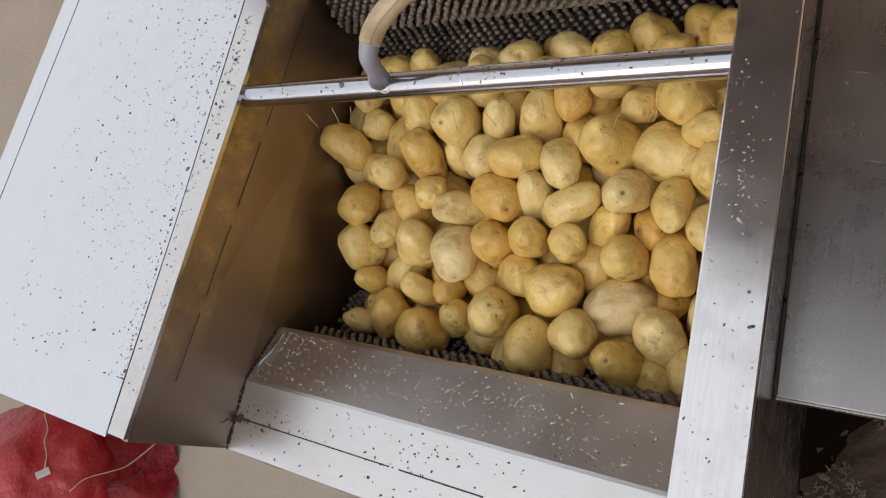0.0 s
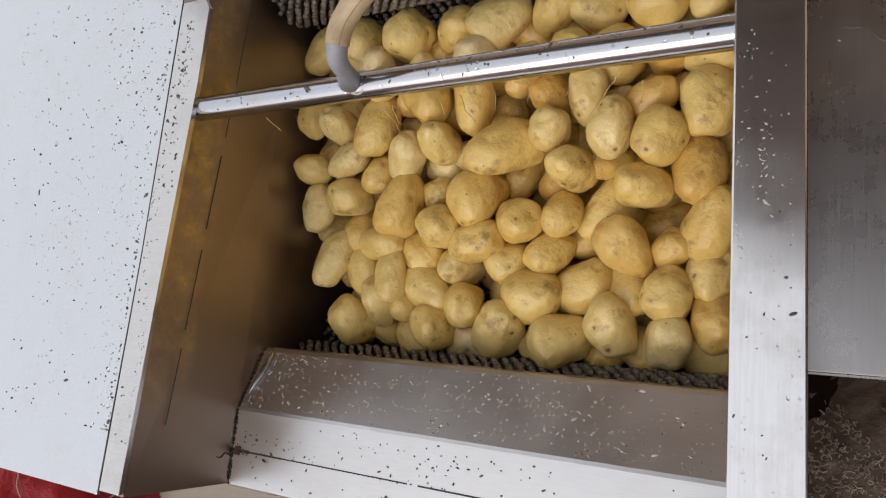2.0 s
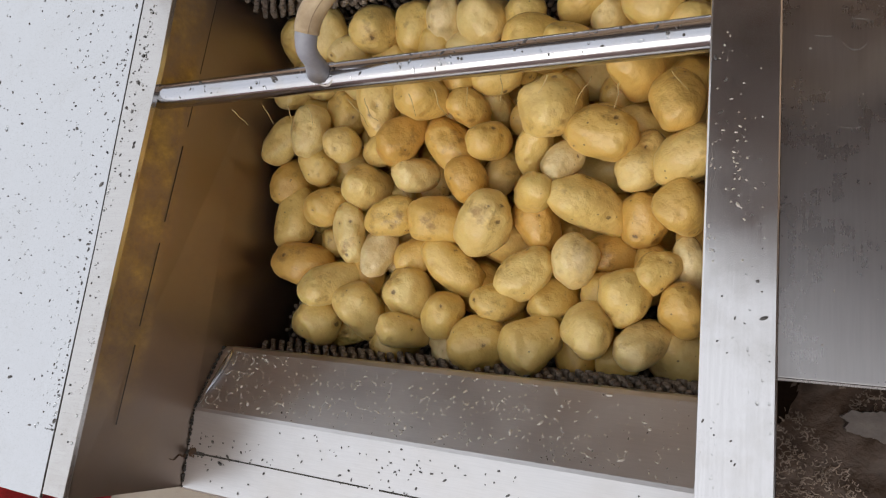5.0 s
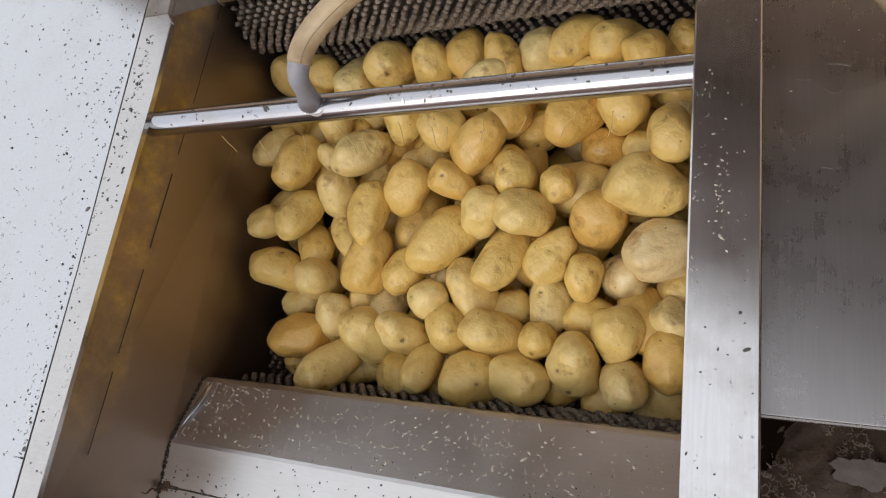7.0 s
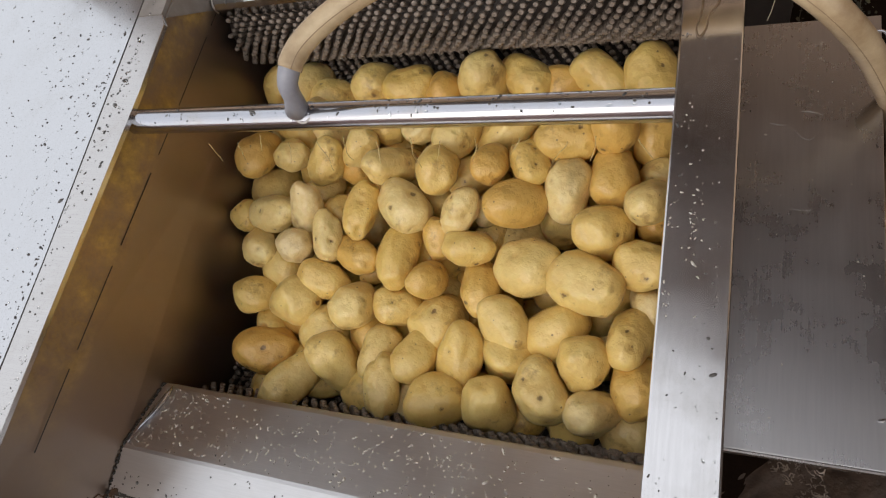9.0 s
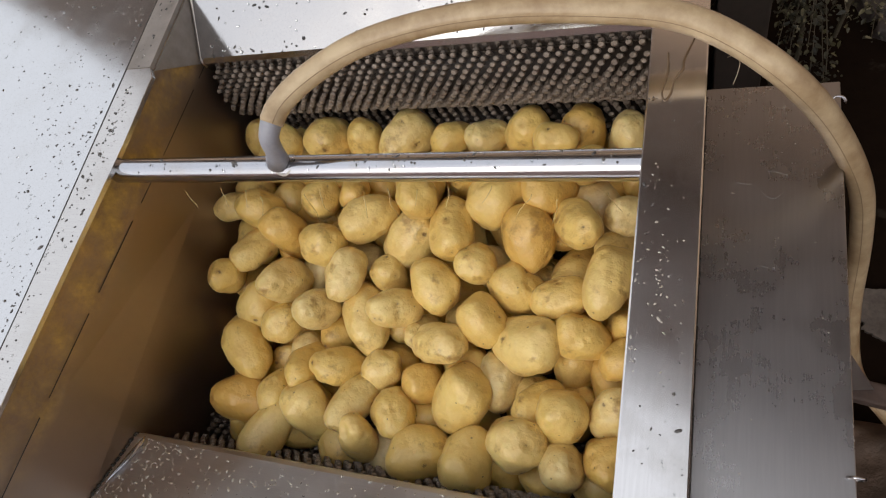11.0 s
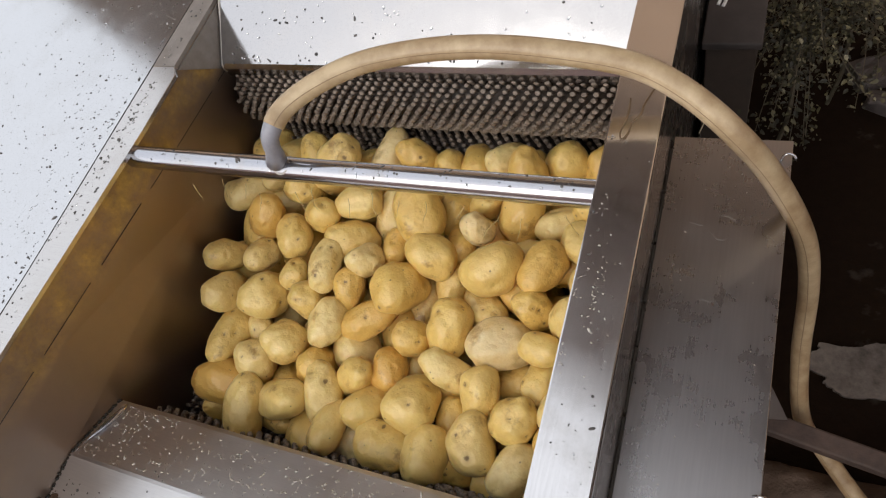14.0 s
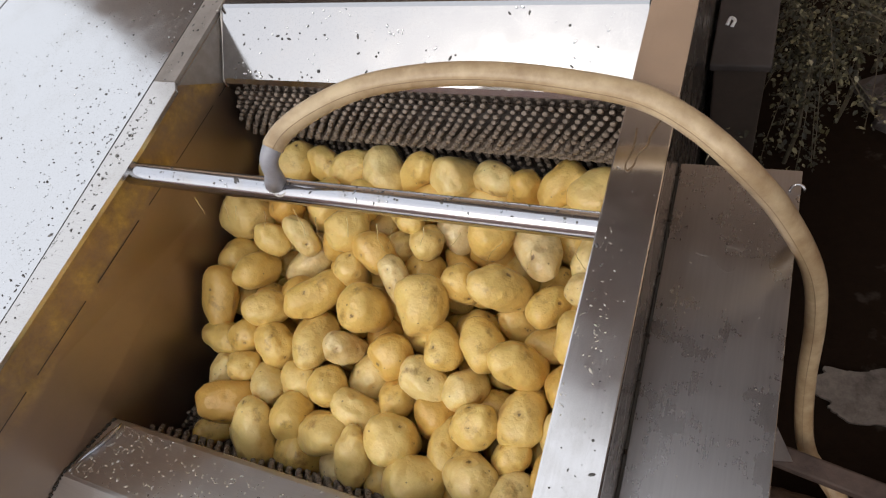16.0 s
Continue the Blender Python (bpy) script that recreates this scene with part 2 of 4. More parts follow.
def ground_material():
    """Beige concrete on one side of the machine, wet earth with a pale dried patch and painted-in shade on the other.
    """
    m, nt, b = nodes_of("yard_ground")
    tc = nt.nodes.new("ShaderNodeTexCoord")
    sep = nt.nodes.new("ShaderNodeSeparateXYZ")
    nt.links.new(tc.outputs["Object"], sep.inputs[0])
    wide = noise_tex(nt, coords(nt), 1.7, 6, 0.6)
    fine = noise_tex(nt, coords(nt), 40, 6, 0.7)
    edge = nt.nodes.new("ShaderNodeMapRange")
    edge.inputs["From Min"].default_value, edge.inputs["From Max"].default_value = 0.25, 0.5
    nt.links.new(calc(nt, "ADD", sep.outputs["X"], calc(nt, "MULTIPLY", wide, 0.2)), edge.inputs["Value"])
    dry = mixc(nt, wide, (0.30, 0.255, 0.205), (0.50, 0.43, 0.35))
    dry = mixc(nt, ramp(nt, fine, [(0.6, (0, 0, 0)), (0.8, (0.5, 0.5, 0.5))]), dry, (0.22, 0.17, 0.12))
    # Wet earth, near-black because the shed's shade is put into its colour.
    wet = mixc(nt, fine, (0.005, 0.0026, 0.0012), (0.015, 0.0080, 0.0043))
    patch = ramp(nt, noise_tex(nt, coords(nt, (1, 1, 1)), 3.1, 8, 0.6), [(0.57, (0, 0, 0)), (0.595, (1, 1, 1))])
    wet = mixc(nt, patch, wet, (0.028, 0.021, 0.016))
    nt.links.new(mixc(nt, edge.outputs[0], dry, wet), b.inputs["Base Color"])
    b.inputs["Roughness"].default_value = 0.85
    b.inputs["Specular IOR Level"].default_value = 0.06
    bump(nt, b, fine, 0.4, 0.01)
    return m


GROUND = ground_material()


def net_material():
    """Red knitted net: bright threads over dark gaps, with folds."""
    m, nt, b = nodes_of("red_netting")
    cell = node(nt, "ShaderNodeTexVoronoi", Scale=520.0)
    cell.feature = "DISTANCE_TO_EDGE"
    nt.links.new(coords(nt, (1, 0.6, 0.8)), cell.inputs["Vector"])
    thread = calc(nt, "SUBTRACT", 1.0, calc(nt, "MULTIPLY", cell.outputs["Distance"], 3.0))
    fold = noise_tex(nt, coords(nt), 9, 5, 0.6)
    base = mixc(nt, ramp(nt, thread, [(0.55, (0, 0, 0)), (0.9, (1, 1, 1))]), (0.30, 0.008, 0.012), (0.52, 0.018, 0.026))
    nt.links.new(mixc(nt, ramp(nt, fold, [(0.5, (0, 0, 0)), (0.8, (0.35, 0.35, 0.35))]), base, (0.58, 0.035, 0.045)), b.inputs["Base Color"])
    b.inputs["Roughness"].default_value = 0.33
    first = bump(nt, b, fold, 0.4, 0.05)
    bump(nt, b, thread, 0.2, 0.001, first)
    return m


RED_NET = net_material()


# ---------------------------------------------------------------- mesh helpers
def part(name, bm, material, parent=None, label="", smooth=False):
    me = bpy.data.meshes.new(name)
    bmesh.ops.recalc_face_normals(bm, faces=bm.faces)
    bm.to_mesh(me)
    bm.free()
    me.materials.append(material)
    if smooth:
        for p in me.polygons:
            p.use_smooth = True
    ob = new(name, me)
    ob.parent = parent
    return tagged(ob, label)


def empty(name, label, category, group="", at=(0, 0, 0)):
    ob = new(name)
    ob.location = at
    return tagged(ob, label, category, group)


def box(bm, x0, x1, y0, y1, z0, z1, bevel=0.0):
    m = Matrix.Translation(((x0 + x1) / 2, (y0 + y1) / 2, (z0 + z1) / 2)) @ Matrix.Diagonal((x1 - x0, y1 - y0, z1 - z0, 1))
    made = bmesh.ops.create_cube(bm, size=1, matrix=m)
    if bevel:
        edges = list({e for v in made["verts"] for e in v.link_edges})
        bmesh.ops.bevel(bm, geom=edges, offset=bevel, segments=2, affect="EDGES", profile=0.5)
    return bm


def sheet(profile, x0, x1, thick=0.003, bm=None):
    """A folded sheet: a profile of (y, z) drawn along x, with thickness below."""
    bm = bm or bmesh.new()
    pts = [Vector((0, y, z)) for y, z in profile]
    norms = []
    for i, p in enumerate(pts):
        d = (pts[min(i + 1, len(pts) - 1)] - pts[max(i - 1, 0)]).normalized()
        norms.append(Vector((0, -d.z, d.y)))
    top = [[bm.verts.new((x, p.y, p.z)) for p in pts] for x in (x0, x1)]
    low = [[bm.verts.new((x, p.y - n.y * thick, p.z - n.z * thick)) for p, n in zip(pts, norms)] for x in (x0, x1)]
    for i in range(len(pts) - 1):
        bm.faces.new((top[0][i], top[1][i], top[1][i + 1], top[0][i + 1]))
        bm.faces.new((low[0][i], low[0][i + 1], low[1][i + 1], low[1][i]))
        for k in (0, 1):
            bm.faces.new((top[k][i], top[k][i + 1], low[k][i + 1], low[k][i]))
    for i in (0, -1):
        bm.faces.new((top[0][i], top[1][i], low[1][i], low[0][i]))
    return bm


def catmull(points, steps=8):
    pts = [Vector(p) for p in points]
    pts = [2 * pts[0] - pts[1]] + pts + [2 * pts[-1] - pts[-2]]
    out = []
    for a, b, c, d in zip(pts, pts[1:], pts[2:], pts[3:]):
        for i in range(steps):
            t = i / steps
            out.append(0.5 * (2 * b + (c - a) * t + (2 * a - 5 * b + 4 * c - d) * t * t + (3 * b - a - 3 * c + d) * t**3))
    return out + [pts[-2]]


def tube(path, radius, sides=14, bm=None, caps=True):
    bm = bm or bmesh.new()
    side = Vector((0.3, 0.1, 1)).normalized()
    rings = []
    for i, p in enumerate(path):
        d = (path[min(i + 1, len(path) - 1)] - path[max(i - 1, 0)]).normalized()
        side = (side - d * side.dot(d)).normalized()
        up = d.cross(side)
        r = radius(i / (len(path) - 1)) if callable(radius) else radius
        rings.append([bm.verts.new(p + r * (math.cos(a) * side + math.sin(a) * up)) for a in (2 * math.pi * k / sides for k in range(sides))])
    for a, b in zip(rings, rings[1:]):
        for k in range(sides):
            bm.faces.new((a[k], a[(k + 1) % sides], b[(k + 1) % sides], b[k]))
    if caps:
        bm.faces.new(rings[0][::-1])
        bm.faces.new(rings[-1])
    return bm


def slab(corners, z0, z1, bevel=0.0):
    """An upright prism over a plan of corners."""
    bm = bmesh.new()
    low = [bm.verts.new((x, y, z0)) for x, y in corners]
    top = [bm.verts.new((x, y, z1)) for x, y in corners]
    bm.faces.new(low[::-1])
    bm.faces.new(top)
    n = len(corners)
    for i in range(n):
        bm.faces.new((low[i], low[(i + 1) % n], top[(i + 1) % n], top[i]))
    if bevel:
        bmesh.ops.bevel(bm, geom=list(bm.edges), offset=bevel, segments=2, affect="EDGES", profile=0.5)
    return bm


def plank(a, b, wide, high):
    """A slanting box from a to b, with its width and height as vectors."""
    bm = bmesh.new()
    quad = [a, b, b + wide, a + wide]
    low = [bm.verts.new(p) for p in quad]
    top = [bm.verts.new(p + high) for p in quad]
    bm.faces.new(low)
    bm.faces.new(top[::-1])
    for i in range(4):
        bm.faces.new((low[i], low[(i + 1) % 4], top[(i + 1) % 4], top[i]))
    return bm


def drop(bm, p, up, size, high, turn, long):
    """A low dome of three rings on a surface with the normal up."""
    side = up.cross(Vector((math.cos(turn), math.sin(turn), 0.31))).normalized()
    other = up.cross(side)
    rings = []
    for f, h in ((1.0, 0.0), (0.82, 0.62)):
        rings.append([bm.verts.new(p + side * (size * long * f * math.cos(a)) + other * (size * f * math.sin(a)) + up * (size * high * h)) for a in (k * math.pi / 3 for k in range(6))])
    tip = bm.verts.new(p + up * size * high)
    for k in range(6):
        bm.faces.new((rings[0][k], rings[0][(k + 1) % 6], rings[1][(k + 1) % 6], rings[1][k]))
        bm.faces.new((rings[1][k], rings[1][(k + 1) % 6], tip))


# ---------------------------------------------------------------- ground and surroundings
FLOOR_Z = -0.85


def build_setting():
    bm = bmesh.new()
    bmesh.ops.create_grid(bm, x_segments=40, y_segments=40, size=60)
    for v in bm.verts:
        v.co.z = 0
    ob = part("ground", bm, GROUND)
    ob.location.z = FLOOR_Z
    tagged(ob, "beige concrete yard turning to dark wet earth with shade put into its colour", "ground", kind="structure")
    # open shed over the far side: roof edge and wall show in the steel
    edge = Vector((-0.893, 0.45, 0)).normalized()
    inn = Vector((0.45, 0.893, 0)).normalized()
    at = Vector((0.20, 0.78, 4.0))
    a, b = at - edge * 6.0, at + edge * 14
    tagged(part("roof", plank(a, b, inn * 1.6, Vector((0, 0, 0.08))), ROOF), "grey-brown sheet roof of the shed above the yard", "roof", kind="structure")
    # Unseen wall behind the camera, added for the pipe's pinkish lower reflection.
    bm = bmesh.new()
    box(bm, -9, 11, -4.4, -4.2, FLOOR_Z, 1.3)
    tagged(part("wall_added", bm, ADDED_WALL), "added low pink wall, unseen, mirrored in the spray pipe", "wall", kind="structure")
    c, d = a + inn * 1.35, b + inn * 1.35
    c.z = d.z = FLOOR_Z
    tagged(part("wall_shed", plank(c, d, inn * 0.2, Vector((0, 0, 3.99 - FLOOR_Z))), BRICKWALL), "beige rendered wall of the shed", "wall", kind="structure")
    # Unseen dark band, added to darken the upper wall's reflection in the steel.
    e, f = c - inn * 0.05, d - inn * 0.05
    e.z = f.z = 2.35
    tagged(part("trim_added_band", plank(e, f, inn * 0.046, Vector((0, 0, 1.62))), ADDED_BAND), "added dark brown band under the shed roof, mirrored in tray and flange", "boarding", kind="structure")


# ---------------------------------------------------------------- the machine
W = 0.65
ROLLERS = [(-0.346, -0.302), (-0.262, -0.388), (-0.172, -0.464), (-0.055, -0.490), (0.062, -0.466), (0.158, -0.397), (0.232, -0.278), (0.246, -0.152)]
ROLL_R = 0.060
rollers = []


def build_roller(machine, y, z, flip):
    core_r = ROLL_R - 0.016
    bm = bmesh.new()
    bmesh.ops.create_cone(bm, cap_ends=True, segments=32, radius1=core_r, radius2=core_r, depth=W - 0.004, matrix=pose(0, 0, 0, 0, 90, 0))
    roller = part("brush_roller", bm, CORE, machine, "brush roller with rows of stiff nylon tufts", True)
    for p in roller.data.polygons:
        p.use_smooth = len(p.vertices) == 4
    roller.location = (W / 2, y, z)
    around, pitch = 50, 0.0158
    along = int((W - 0.012) / pitch)
    bm = bmesh.new()
    rng = random.Random(int((y + 1) * 1000))
    for i in range(along):
        for k in range(around):
            x = -W / 2 + 0.010 + ((i + flip * k * 17 / around) % along) * pitch
            a = 2 * math.pi * k / around + rng.uniform(-0.008, 0.008)
            out = Vector((rng.uniform(-0.03, 0.03), math.cos(a), math.sin(a)))
            tan = Vector((0, -math.sin(a), math.cos(a)))
            wide, tall = rng.uniform(0.92, 1.06), ROLL_R + rng.uniform(-0.0012, 0.0010)
            rings = []
            for r, w in ((core_r - 0.001, 0.0028), (tall - 0.0022, 0.0043), (tall, 0.0031)):
                c = Vector((x, 0, 0)) + out * r
                rings.append([bm.verts.new(c + (Vector((1.05 * w, 0, 0)) * math.cos(q) + tan * 0.84 * w * math.sin(q)) * wide) for q in (j * math.pi / 4 for j in range(8))])
            bm.faces.new(rings[2])
            for one, two in zip(rings, rings[1:]):
                for q in range(8):
                    bm.faces.new((one[q], one[(q + 1) % 8], two[(q + 1) % 8], two[q]))
    tuft = part("bristles", bm, BRISTLE, roller)
    tagged(tuft, kind="stuff")
    rollers.append((roller, flip))


def lean(y, z):
    """How far the stained wall leans outward, growing to its near top corner."""
    return -0.0130 * min(max((0.03 - y) / 0.524, 0.0), 1.0) * min(max((z + 0.17) / 0.1565, 0.0), 1.0)


def build_machine():
    machine = empty("potato_peeling_machine", "stainless steel brush-roller potato peeling machine, wet and stained", "peeling machine")
    # side plate, flange and inner wall
    part("side_plate", slab([(-0.584, -0.497), (-0.0560, -0.497), (-0.0546, -0.486), (-0.0460, -0.2), (-0.0460, 1.2), (-0.482, 1.2)], -0.012, -0.0075, 0.0012), STEEL_FLAT, machine, "wide bright steel cover plate")
    part("cover_border", slab([(-0.645, -0.497), (-0.588, -0.497), (-0.486, 1.2), (-0.543, 1.2)], -0.0125, -0.008, 0.0012), STEEL_FLAT, machine)
    part("flange", slab([(-0.0505, -0.491), (-0.0150, -0.491), (0.010, 0.03), (0.010, 0.135), (0.0, 0.150), (-0.0425, 0.150), (-0.0425, -0.2)], -0.013, -0.006, 0.0010), STEEL, machine)
    # Flat grey; on the far flange end it holds the dark reflection as colour.
    flat_grey = plain("flat_grey_steel", (0.22, 0.195, 0.175), (0.36, 0.325, 0.30), 0.5, 40, 0.1, 0.3)
    part("flange", slab([(-0.0425, 0.1505), (-0.0015, 0.1505), (-0.0015, 1.2), (-0.0425, 1.2)], -0.013, -0.0062), flat_grey, machine, "far end of the flange, dark reflection put into its grey")
    bm = bmesh.new()
    bm.free()
    part("joint", slab([(-0.0546, -0.482), (-0.0528, -0.482), (-0.0448, -0.2), (-0.0448, 1.2), (-0.0464, 1.2), (-0.0464, -0.2)], -0.0125, -0.0072), SEALANT, machine)
    part("joint", slab([(-0.5876, -0.49), (-0.5838, -0.49), (-0.4822, 1.2), (-0.4860, 1.2)], -0.0125, -0.0082), SEALANT, machine)
    bm = bmesh.new()
    box(bm, -0.014, -0.0015, -0.494, 1.2, -0.60, -0.0135)
    for at, way in (((0, 0, -0.17), (0, 0, 1)), ((0, 0.03, 0), (0, 1, 0))):
        bmesh.ops.bisect_plane(bm, geom=list(bm.verts) + list(bm.edges) + list(bm.faces), plane_co=at, plane_no=way)
    for v in bm.verts:
        v.co.x += lean(v.co.y, v.co.z)
    part("inner_wall", bm, STEEL_WALL, machine, "steel wall with a yellow-brown starch stain")
    rng = random.Random(5)
    y = -0.41
    while y < 0.22:
        n = rng.uniform(0.06, 0.12)
        bm = bmesh.new()
        run = [Vector((-0.0016 + lean(q, -0.068), q, -0.0713 - 0.0555 * (q + 0.103))) for q in np.linspace(y, y + n, 7)]
        tube(run, lambda q: 0.00065, 5, bm)
        part("weld_seam", bm, SEALANT, machine)
        y += n + rng.uniform(0.004, 0.03)
    bm = bmesh.new()
    bm.free()
    bm = slab([(-0.640, -0.49), (-0.628, -0.49), (-0.526, 1.2), (-0.538, 1.2)], FLOOR_Z, -0.015)
    box(bm, -0.615, -0.016, -0.49, -0.478, FLOOR_Z, -0.015)
    part("outer_panel", bm, STEEL_DULL, machine)
    bm = bmesh.new()
    rim = [(0.150, -0.0135), (0.217, -0.082), (1.2, -0.082), (1.2, -0.0135)]
    near, far = ([bm.verts.new((x, y, z)) for y, z in rim] for x in (-0.0012, 0.0012))
    bm.faces.new(near)
    bm.faces.new(far)
    for k in range(4):
        bm.faces.new((near[k], near[(k + 1) % 4], far[(k + 1) % 4], far[k]))
    part("gusset_plate", bm, flat_grey, machine, "dull grey steel end plate of the wall")
    # other side: broad flange and skirt
    part("flange", slab([(W, -0.62), (W + 0.053, -0.62), (W + 0.053, 1.2), (W, 1.2)], -0.012, 0.0, 0.0018), STEEL_FLANGE, machine, "broad steel flange with water streaks")
    bm = bmesh.new()
    box(bm, W + 0.002, W + 0.010, -0.615, 1.2, -0.60, -0.0125)
    part("inner_wall", bm, STEEL_WALL, machine)
    bm = bmesh.new()
    box(bm, W + 0.042, W + 0.050, -0.615, 1.2, FLOOR_Z, -0.0125)
    part("outer_panel", bm, STEEL_DULL, machine)
    # front apron, folded
    prof = [(-0.497, -0.60), (-0.497, -0.172), (-0.494, -0.169), (-0.3935, -0.1685), (-0.389, -0.1695), (-0.309, -0.2045), (-0.304, -0.2085), (-0.302, -0.232)]
    part("front_apron", sheet(prof, 0.0, W + 0.0015), STEEL_APRON, machine, "folded steel apron with a sloping lip")
    for x0, x1, w in ((0.001, 0.03, 0.0022), (0.03, 0.09, 0.0011), (0.09, 0.285, 0.0008), (0.30, 0.42, 0.0009), (0.43, 0.61, 0.0007)):
        bm = bmesh.new()
        box(bm, x0, x1, -0.448 - w, -0.448 + w, -0.1700, -0.1682)
        part("weld_seam", bm, SEALANT, machine)
    bm = bmesh.new()
    rng = random.Random(15)
    for a, b, n in ((Vector((0.0006, -0.391, -0.1685)), Vector((0.0006, -0.304, -0.2065)), 30), (Vector((0.0006, -0.494, -0.1685)), Vector((0.0006, -0.391, -0.1680)), 22)):
        for k in range(n):
            c = a.lerp(b, (k + rng.random()) / n)
            drop(bm, c, Vector((0.75, 0, 0.66)), rng.uniform(0.0012, 0.0026), 0.6, rng.uniform(0, 6.3), 1.6)
    part("weld_bead", bm, SEALANT, machine, "dark uneven weld bead", True)
    bm = bmesh.new()
    for _ in range(34):
        d = rng.gauss(0, 1)
        drop(bm, Vector((0.004 + 0.006 * abs(d), -0.448 + rng.gauss(0, 0.0022), -0.1684)), Vector((0, 0, 1)), rng.uniform(0.0008, 0.0022), 0.4, rng.uniform(0, 6.3), 1.5)
    part("rust_crust", bm, RUST, machine, "brown rust crust at the apron corner")
    crack = catmull([(-0.0008 + lean(y, z), y, z) for y, z in ((-0.449, -0.1690), (-0.455, -0.1640), (-0.452, -0.1570), (-0.458, -0.1500), (-0.456, -0.1420))], 4)
    part("rust_run", tube(crack, lambda q: 0.0014 - 0.0009 * q, 6), RUST, machine, smooth=True)
    fold = catmull([(0.006, -0.386, -0.1692), (0.010, -0.366, -0.1768), (0.017, -0.340, -0.1878), (0.021, -0.318, -0.1972), (0.019, -0.307, -0.2030)], 5)
    part("corner_fold", tube(fold, lambda q: 0.0005 + 0.0040 * max(0.0, math.sin(math.pi * (1.25 * q - 0.25))), 12), STEEL_PIPE, machine, "bright dented corner of the apron lip", True)
    # far chute panel and hood
    prof = [(0.222, -0.100), (0.217, -0.079), (0.220, -0.074), (0.300, -0.006), (0.304, -0.004), (1.2, 0.0)]
    part("chute_panel", sheet(prof[::-1], 0.0035, W - 0.0015), STEEL_CHUTE, machine, "sloping bright steel chute panel")
    bm = bmesh.new()
    rim = catmull([(0.0055, 0.2165, -0.088), (0.0055, 0.2165, -0.076), (0.0055, 0.225, -0.068), (0.0055, 0.262, -0.0365), (0.0055, 0.300, -0.0045), (0.0055, 0.34, -0.0015), (0.0055, 0.9, 0.0)], 6)
    tube(rim, 0.0022, 8, bm)
    part("chute_rim", bm, STEEL_MATT, machine, "rolled edge of the chute panel", True)
    bm = bmesh.new()
    tube([Vector((-0.012, 0, -0.0262)), Vector((0.02, 0, -0.0255)), Vector((W - 0.02, 0, -0.0185)), Vector((W + 0.009, 0, -0.0179))], 0.0155, 32, bm, False)
    part("spray_pipe", bm, STEEL_PIPE, machine, "polished steel water spray pipe", True)
    bm = bmesh.new()
    for k in range(26):
        a = 2 * math.pi * k / 26
        drop(bm, Vector((0.262 + 0.0135 * math.cos(a), 0.0125 * math.sin(a), -0.0245 + 0.0155 * math.cos(math.asin(0.8 * math.sin(a))) )), Vector((0, 0.3 * math.sin(a), 1)).normalized(), 0.0022, 0.7, a, 1.6)
    part("weld_bead", bm, STEEL_MATT, machine, "pale weld round the hose stub", True)
    for i, (y, z) in enumerate(ROLLERS):
        build_roller(machine, y, z, -1 if i % 2 else 1)
    # discharge tray beside the skirt
    tray = part("side_tray", slab([(0.703, -0.277), (0.838, -0.277), (0.840, 0.191), (0.703, 0.188)], -0.164, -0.160, 0.001), STEEL_TRAY, machine, "flat steel side tray")
    bm = bmesh.new()
    y = -0.275
    rng = random.Random(6)
    while y < 0.17:
        n = rng.uniform(0.05, 0.10)
        box(bm, 0.7005, 0.7035, y, y + n, -0.1645, -0.1575)
        y += n + rng.uniform(0.001, 0.006)
    part("joint", bm, SEALANT, tray)
    bm = bmesh.new()
    box(bm, 0.703, 0.838, -0.2795, -0.2775, -0.182, -0.1605)
    part("tray_lip", bm, STEEL_DULL, tray)
    bm = bmesh.new()
    ring = [Vector((0.838 + 0.007 * math.cos(a), -0.234, -0.160 + 0.007 * math.sin(a))) for a in np.linspace(0, 6.28, 14)]
    tube(ring, 0.0016, 8, bm)
    part("hook_ring", bm, STEEL_PIPE, tray, smooth=True)
    bm = bmesh.new()
    ring = [Vector((0.836 + 0.008 * math.cos(a), 0.160 + 0.004 * math.sin(a), -0.158 + 0.008 * math.sin(a))) for a in np.linspace(0, 3.3, 9)]
    tube(ring, 0.0015, 8, bm)
    part("hook_ring", bm, STEEL_PIPE, tray, smooth=True)
    bm = slab([(0.838, -0.155), (0.856, -0.152), (0.838, -0.118)], -0.166, -0.164)
    part("bent_tab", bm, STEEL_DULL, tray)
    return machine


# ---------------------------------------------------------------- hose
HOSEPATH = [(0.272, 0.005, 0.04), (0.286, 0.034, 0.054), (0.326, 0.065, 0.065), (0.378, 0.091, 0.071), (0.45, 0.108, 0.073), (0.526, 0.115, 0.071), (0.604, 0.115, 0.063), (0.672, 0.112, 0.05), (0.723, 0.098, 0.03), (0.774, 0.076, -0.005), (0.82, 0.081, -0.09), (0.867, 0.09, -0.22), (0.89, 0.081, -0.34), (0.901, 0.046, -0.46), (0.915, 0.006, -0.555), (0.930, -0.024, -0.60), (0.957, -0.047, -0.627), (1.006, -0.105, -0.637), (1.09, -0.20, -0.645)]


